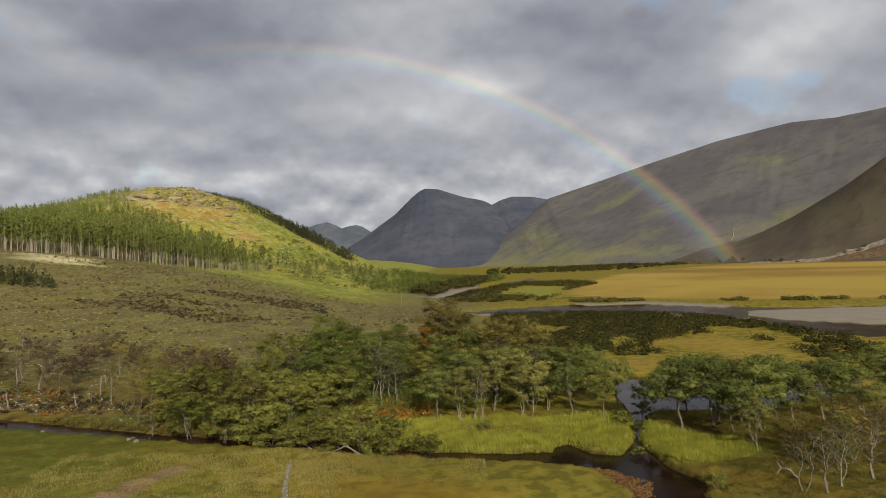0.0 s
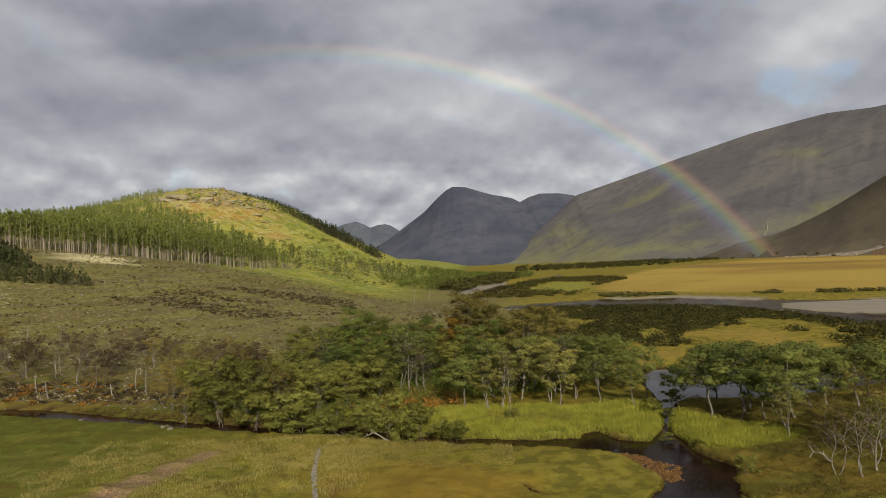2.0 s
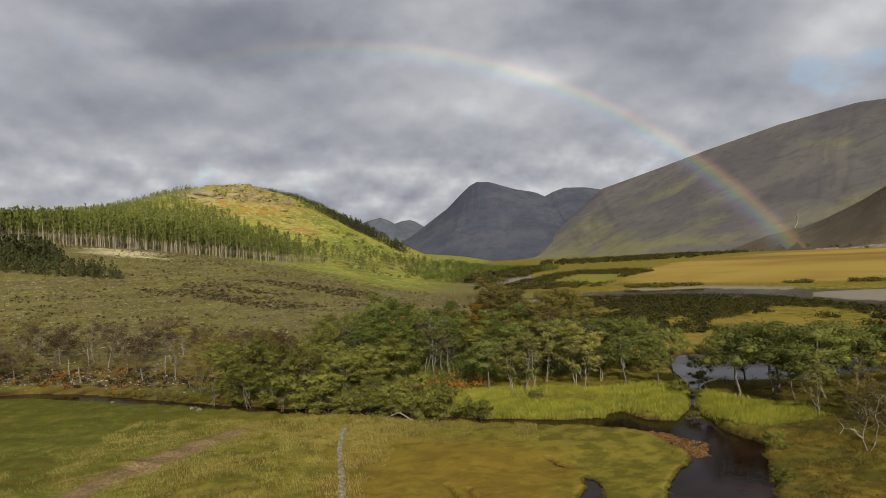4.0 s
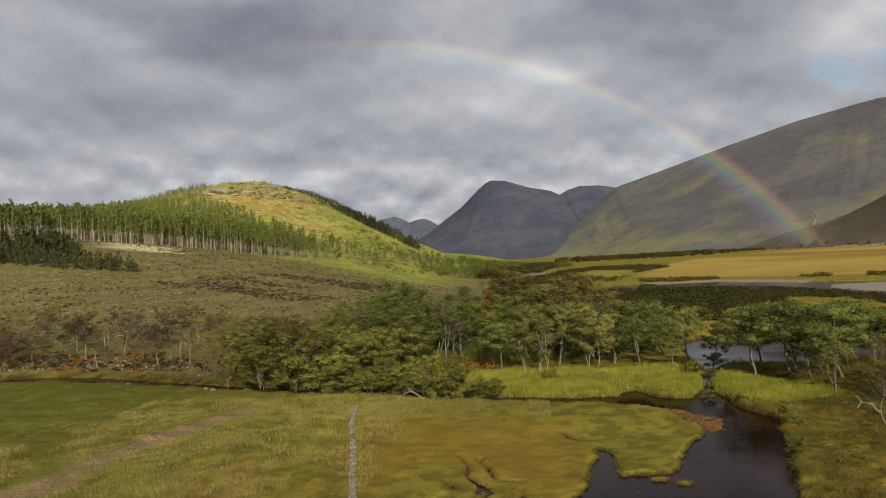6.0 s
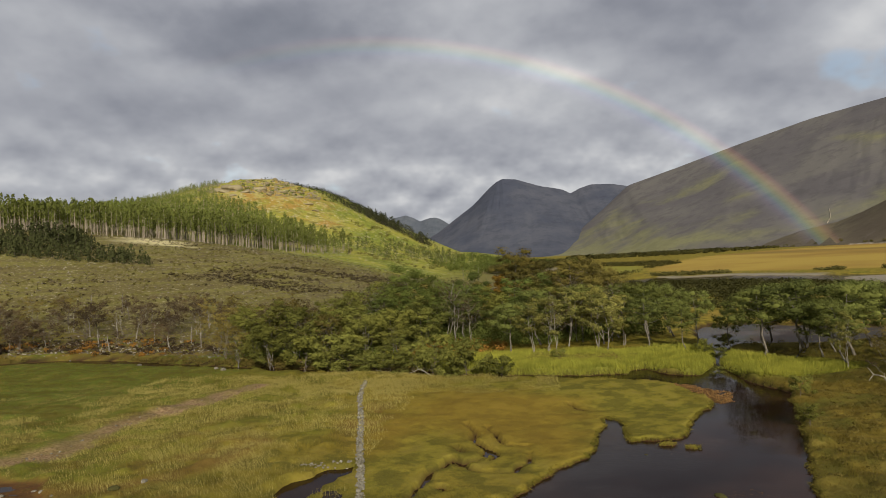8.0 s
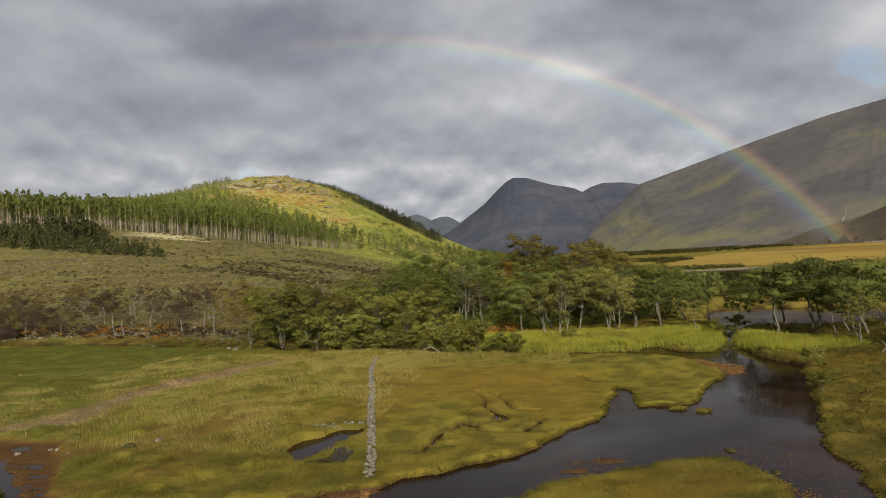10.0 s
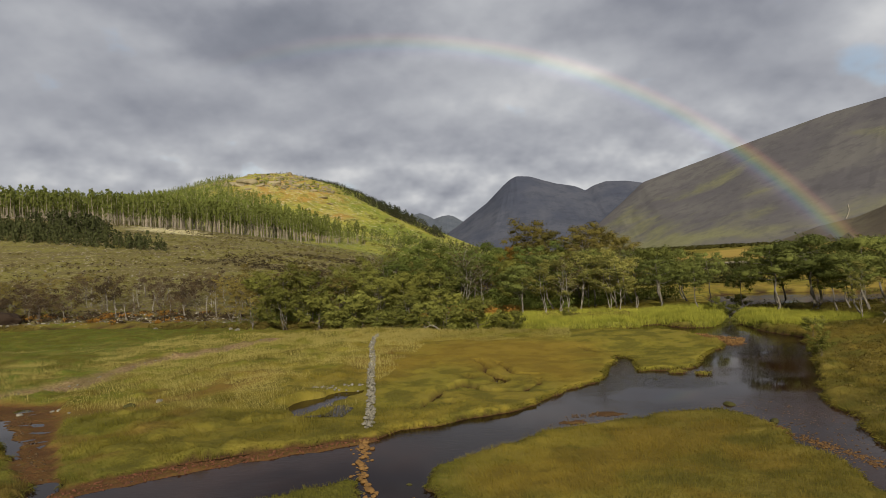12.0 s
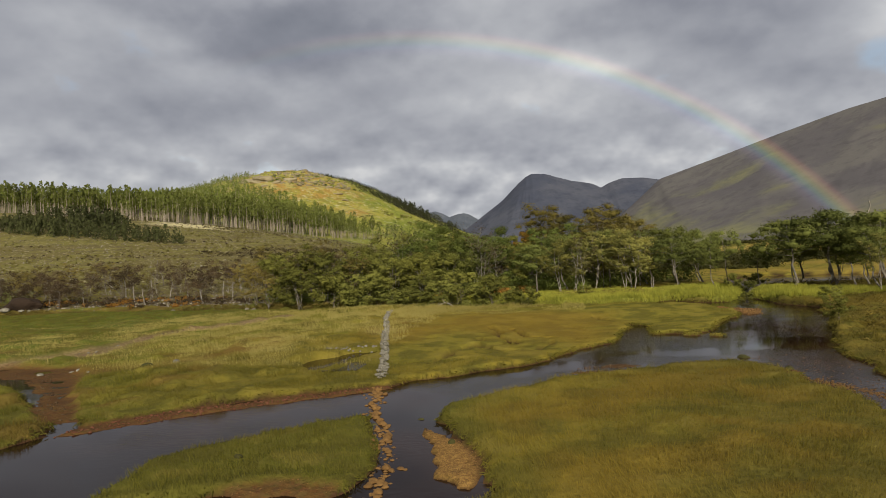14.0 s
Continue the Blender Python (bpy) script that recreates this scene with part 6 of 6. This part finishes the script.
for key, n in (("near", 1700), ("mid", 0), ("east", 60), ("point", 0), ("shore", 300), ("creek", 120), ("isle", 120)):
    p = np.array(BARS[key])
    x, y = RNG.uniform(p[:, 0].min() - 0.6, p[:, 0].max() + 0.6, n * 4), RNG.uniform(p[:, 1].min() - 0.6, p[:, 1].max() + 0.6, n * 4)
    ok = (sample(MASKS["gravel"], x, y) > 0.4) & (sample(LANDZ, x, y) > -0.66)
    x, y = x[ok][:n], y[ok][:n]
    px.append(x)
    py.append(y)
strew("river_gravel", "rusty orange gravel and cobbles of the river bars", np.concatenate(px), np.concatenate(py), 0.015, 0.050, RED_STONE, "gravel")
EAST_LINE = np.array([(11.2, 31.6), (11.9, 30.1), (12.4, 28.8), (12.9, 27.6), (13.2, 26.4)])
wx, wy = scatter(BARS["shore"], 620)
strew("shore_stones", "dark red wet stones along the water's edge", wx, wy, 0.04, 0.13, SHORE_STONE, "stones", 0.2)
qx, qy = np.interp(np.linspace(0, 4, 700), range(5), EAST_LINE[:, 0]), np.interp(np.linspace(0, 4, 700), range(5), EAST_LINE[:, 1])
qx, qy = qx + RNG.normal(0, 0.24, 700), qy + RNG.normal(0, 0.32, 700)
strew("cobble_bar", "bank of loose tan cobbles beside the grass island", qx, qy, 0.05, 0.13, RED_STONE, "stones", 0.1, 1.0, -0.63)
wx, wy = scatter(CREEK, 300)
ok = wy < 38
strew("creek_stones", "wet brown stones in the mouth of the creek", wx[ok], wy[ok], 0.04, 0.15, WET_STONE, "stones", 0.2)
wx, wy = scatter([(-90, 101), (-62, 99), (-46, 95), (-44, 100), (-56, 110), (-90, 114)], 260)
strew("soil_stones", "pale stones on the bare reddish soil", wx, wy, 0.12, 0.5, LOG)
wx, wy = scatter([(9.0, 36.6), (12.6, 38), (14.6, 34), (14.0, 29), (12.6, 27), (11.4, 29), (11.2, 33)], 1000)
mx, my = scatter(BARS["mid"], 300)
wx, wy = np.concatenate([wx, mx]), np.concatenate([wy, my])
ok = sample(MASKS["water"], wx, wy) < 0.1
wx, wy = wx[ok], wy[ok]
strew("bar_stones", "scattered dark and rusty cobbles in the shallows", wx, wy, 0.03, 0.09, WET_STONE, "stones", 0.0, 1.1, -0.63)
wx, wy = scatter(BARS["point"], 900)
strew("point_stones", "loose orange cobbles on the point of the river bend", wx, wy, 0.07, 0.19, RED_STONE, "stones", 0.1)
wx, wy = scatter([(6.6, 44.6), (10, 44.6), (10, 43.6), (6.8, 43.8)], 40)
strew("ford_stones", "small rusty stones breaking the river's surface", wx, wy, 0.35, 0.6, WET_STONE, "stones", 0.0, 0.9)
q = RNG.uniform(0, len(TRACK) - 1, 60)
wx, wy = (np.interp(q, range(len(TRACK)), [p[i] for p in TRACK]) + RNG.normal(0, 0.6, 60) for i in range(2))
strew("track_stones", "small pale stones along the worn track", wx, wy, 0.06, 0.22, STONE)
wx, wy = scatter([(9, 30), (14, 30), (16, 44), (13, 46), (10, 38)], 420)
ok = sample(MASKS["water"], wx, wy) < 0
strew("shallow_stones", "dark stones showing through the shallows", wx[ok], wy[ok], 0.05, 0.15, WET_STONE, "stones", 0.0)
wx, wy = scatter([(-95, 99), (-60, 97.5), (-40, 88.5), (-38, 92), (-58, 106), (-95, 106)], 420)
strew("bank_stones", "pale stones strewn over the bare far bank", wx, wy, 0.10, 0.42, STONE)
wx, wy = dry_land(*scatter([(-140, 112), (-70, 106), (-30, 122), (10, 140), (10, 230), (-60, 330), (-110, 400), (-200, 330), (-260, 240)], 2300), 2)
strew("felling_debris", "pale stumps, stones and broken timber on felled ground", wx, wy, 0.16, 0.55, LOG, "debris", 0.1, 1.2)
wx, wy = scatter([(-286, 575), (-249, 560), (-204, 560), (-174, 590), (-194, 625), (-214, 640), (-264, 640), (-286, 620)], 420)
strew("summit_rocks", "pale crags and boulders on the hill's brow", wx, wy, 1.2, 4.4, CRAG, "rocks", 0.4)

for k, (x, y, d, tall) in enumerate(((-262, 566, 13, 0.8), (-250, 558, 10, 0.7), (-244, 570, 15, 0.75), (-232, 560, 9, 0.6), (-256, 580, 16, 0.8), (-226, 574, 11, 0.6), (-238, 548, 8, 0.6), (-214, 566, 8, 0.5), (-206, 582, 10, 0.5), (-190, 576, 7, 0.6), (-178, 560, 9, 0.5), (-168, 548, 7, 0.5))):
    o = tagged(new("crag", pebble_mesh(500 + k, CRAG, 3, 0.42)), "pale lichened crag standing out of the hill's brow", "crag", "crags on the hill")
    o.matrix_world = Matrix.LocRotScale((x, y, ground_z(x, y) - 0.10 * d), Euler((0, 0, 0.7 * k)), (d, d * 0.8, d * tall))


def dead_stem(x, y, h):
    """A standing dead birch: pale tapered stem with two broken stubs."""
    rng = np.random.default_rng(int(abs(x * 31 + y)))
    ob = tagged(new("dead_tree"), "pale standing dead birch stem without branches", "dead tree", "dead stems on the felled ground")
    z = np.linspace(-0.2, h, 6)
    slant = rng.normal(0, 0.10, 2)
    path = np.column_stack([np.cumsum(rng.normal(0, 0.05, 6)) + slant[0] * z, np.cumsum(rng.normal(0, 0.05, 6)) + slant[1] * z, z])
    ob.location = (x, y, ground_z(x, y))
    part("stem", mesh_from("stem", *tube(path, np.linspace(0.12, 0.05, 6) * rng.uniform(0.7, 1.2), 7), PALE_BARK), ob)
    for k in range(2):
        a, q = rng.uniform(0, 6.28), path[3 + k]
        e = q + np.array([math.cos(a) * 0.5, math.sin(a) * 0.5, 0.3])
        part("stub", mesh_from("stub", *tube([q, (q + e) / 2, e], [0.05, 0.04, 0.02], 5), PALE_BARK), ob)


for x, y, h in ((-49.5, 102.5, 3.8), (-61.5, 109.8, 3.4), (-66, 112, 3), (-54, 108, 3), (-72, 116, 3.4), (-91.5, 148.8, 5), (-88, 146, 3.6), (-80, 120, 4), (-58, 118, 3), (-46, 112, 3.2), (-76, 134, 3.5), (-100, 150, 4), (-69, 106, 3), (-20, 150, 5), (-26, 300, 7), (-20, 310, 7), (-64, 101, 2.6), (-53, 99.5, 2.4), (-80, 108, 3.2), (-70, 121, 3.4), (-86, 124, 3.6), (-60, 127, 3.0), (-94, 116, 3.2)):
    dead_stem(x, y, h)


def upturned_root():
    """A dark bank of upturned root and peat beside the stream, with a pale slab before it."""
    x, y = -85.0, 100.5
    ob = tagged(new("root_plate"), "dark upturned tree root and peat beside pale slabs", "tree root")
    ob.location = (x, y, ground_z(x, y) - 0.3)
    bm = pebble(400, 0.35, 3)
    bmesh.ops.scale(bm, vec=(7.0, 3.0, 4.6), verts=bm.verts)
    me = bpy.data.meshes.new("peat")
    bm.to_mesh(me)
    bm.free()
    me.materials.append(PEAT)
    part("peat", me, ob)
    for k, (dx, dy, d) in enumerate(((-2.8, -1.2, 1.8), (-3.6, -0.6, 1.3), (1.0, -2.2, 1.0), (2.3, -2.0, 0.8))):
        o = part("slab", pebble_mesh(410 + k, STONE, 2), ob, "pale grey slab")
        o.location, o.scale = (dx, dy, 0.1), (d, d * 0.7, d * 0.8)


def dead_branch(x, y, size):
    """A bleached fallen branch at the water's edge."""
    rng = np.random.default_rng(int(x * 7) % 97)
    ob = tagged(new("dead_branch"), "bleached fallen branch lying at the water's edge", "branch", "fallen branches by the stream")
    ob.location = (x, y, ground_z(x, y) + 0.1)
    q = np.linspace(0, 1, 6)[:, None]
    path = np.array([-1, 0, 0.1]) * size * q + np.array([0, 0, 1.0]) * 0.35 * size * np.sin(q * 2.6) + rng.normal(0, 0.04, (6, 3)) * size
    part("bough", mesh_from("bough", *tube(path, np.linspace(0.10, 0.03, 6), 6), LOG), ob)
    for k in range(4):
        s = path[1 + k]
        e = s + np.array([rng.uniform(-0.6, 0.2), rng.uniform(-0.4, 0.4), rng.uniform(0.1, 0.5)]) * size * 0.6
        part("twig", mesh_from("twig", *tube([s, (s + e) / 2 + rng.normal(0, 0.04, 3), e], [0.045, 0.03, 0.012], 5), LOG), ob)


upturned_root()
dead_branch(-9.0, 73.6, 2.6)
dead_branch(-14.5, 76.8, 1.8)
dead_branch(30.5, 60.0, 2.0)
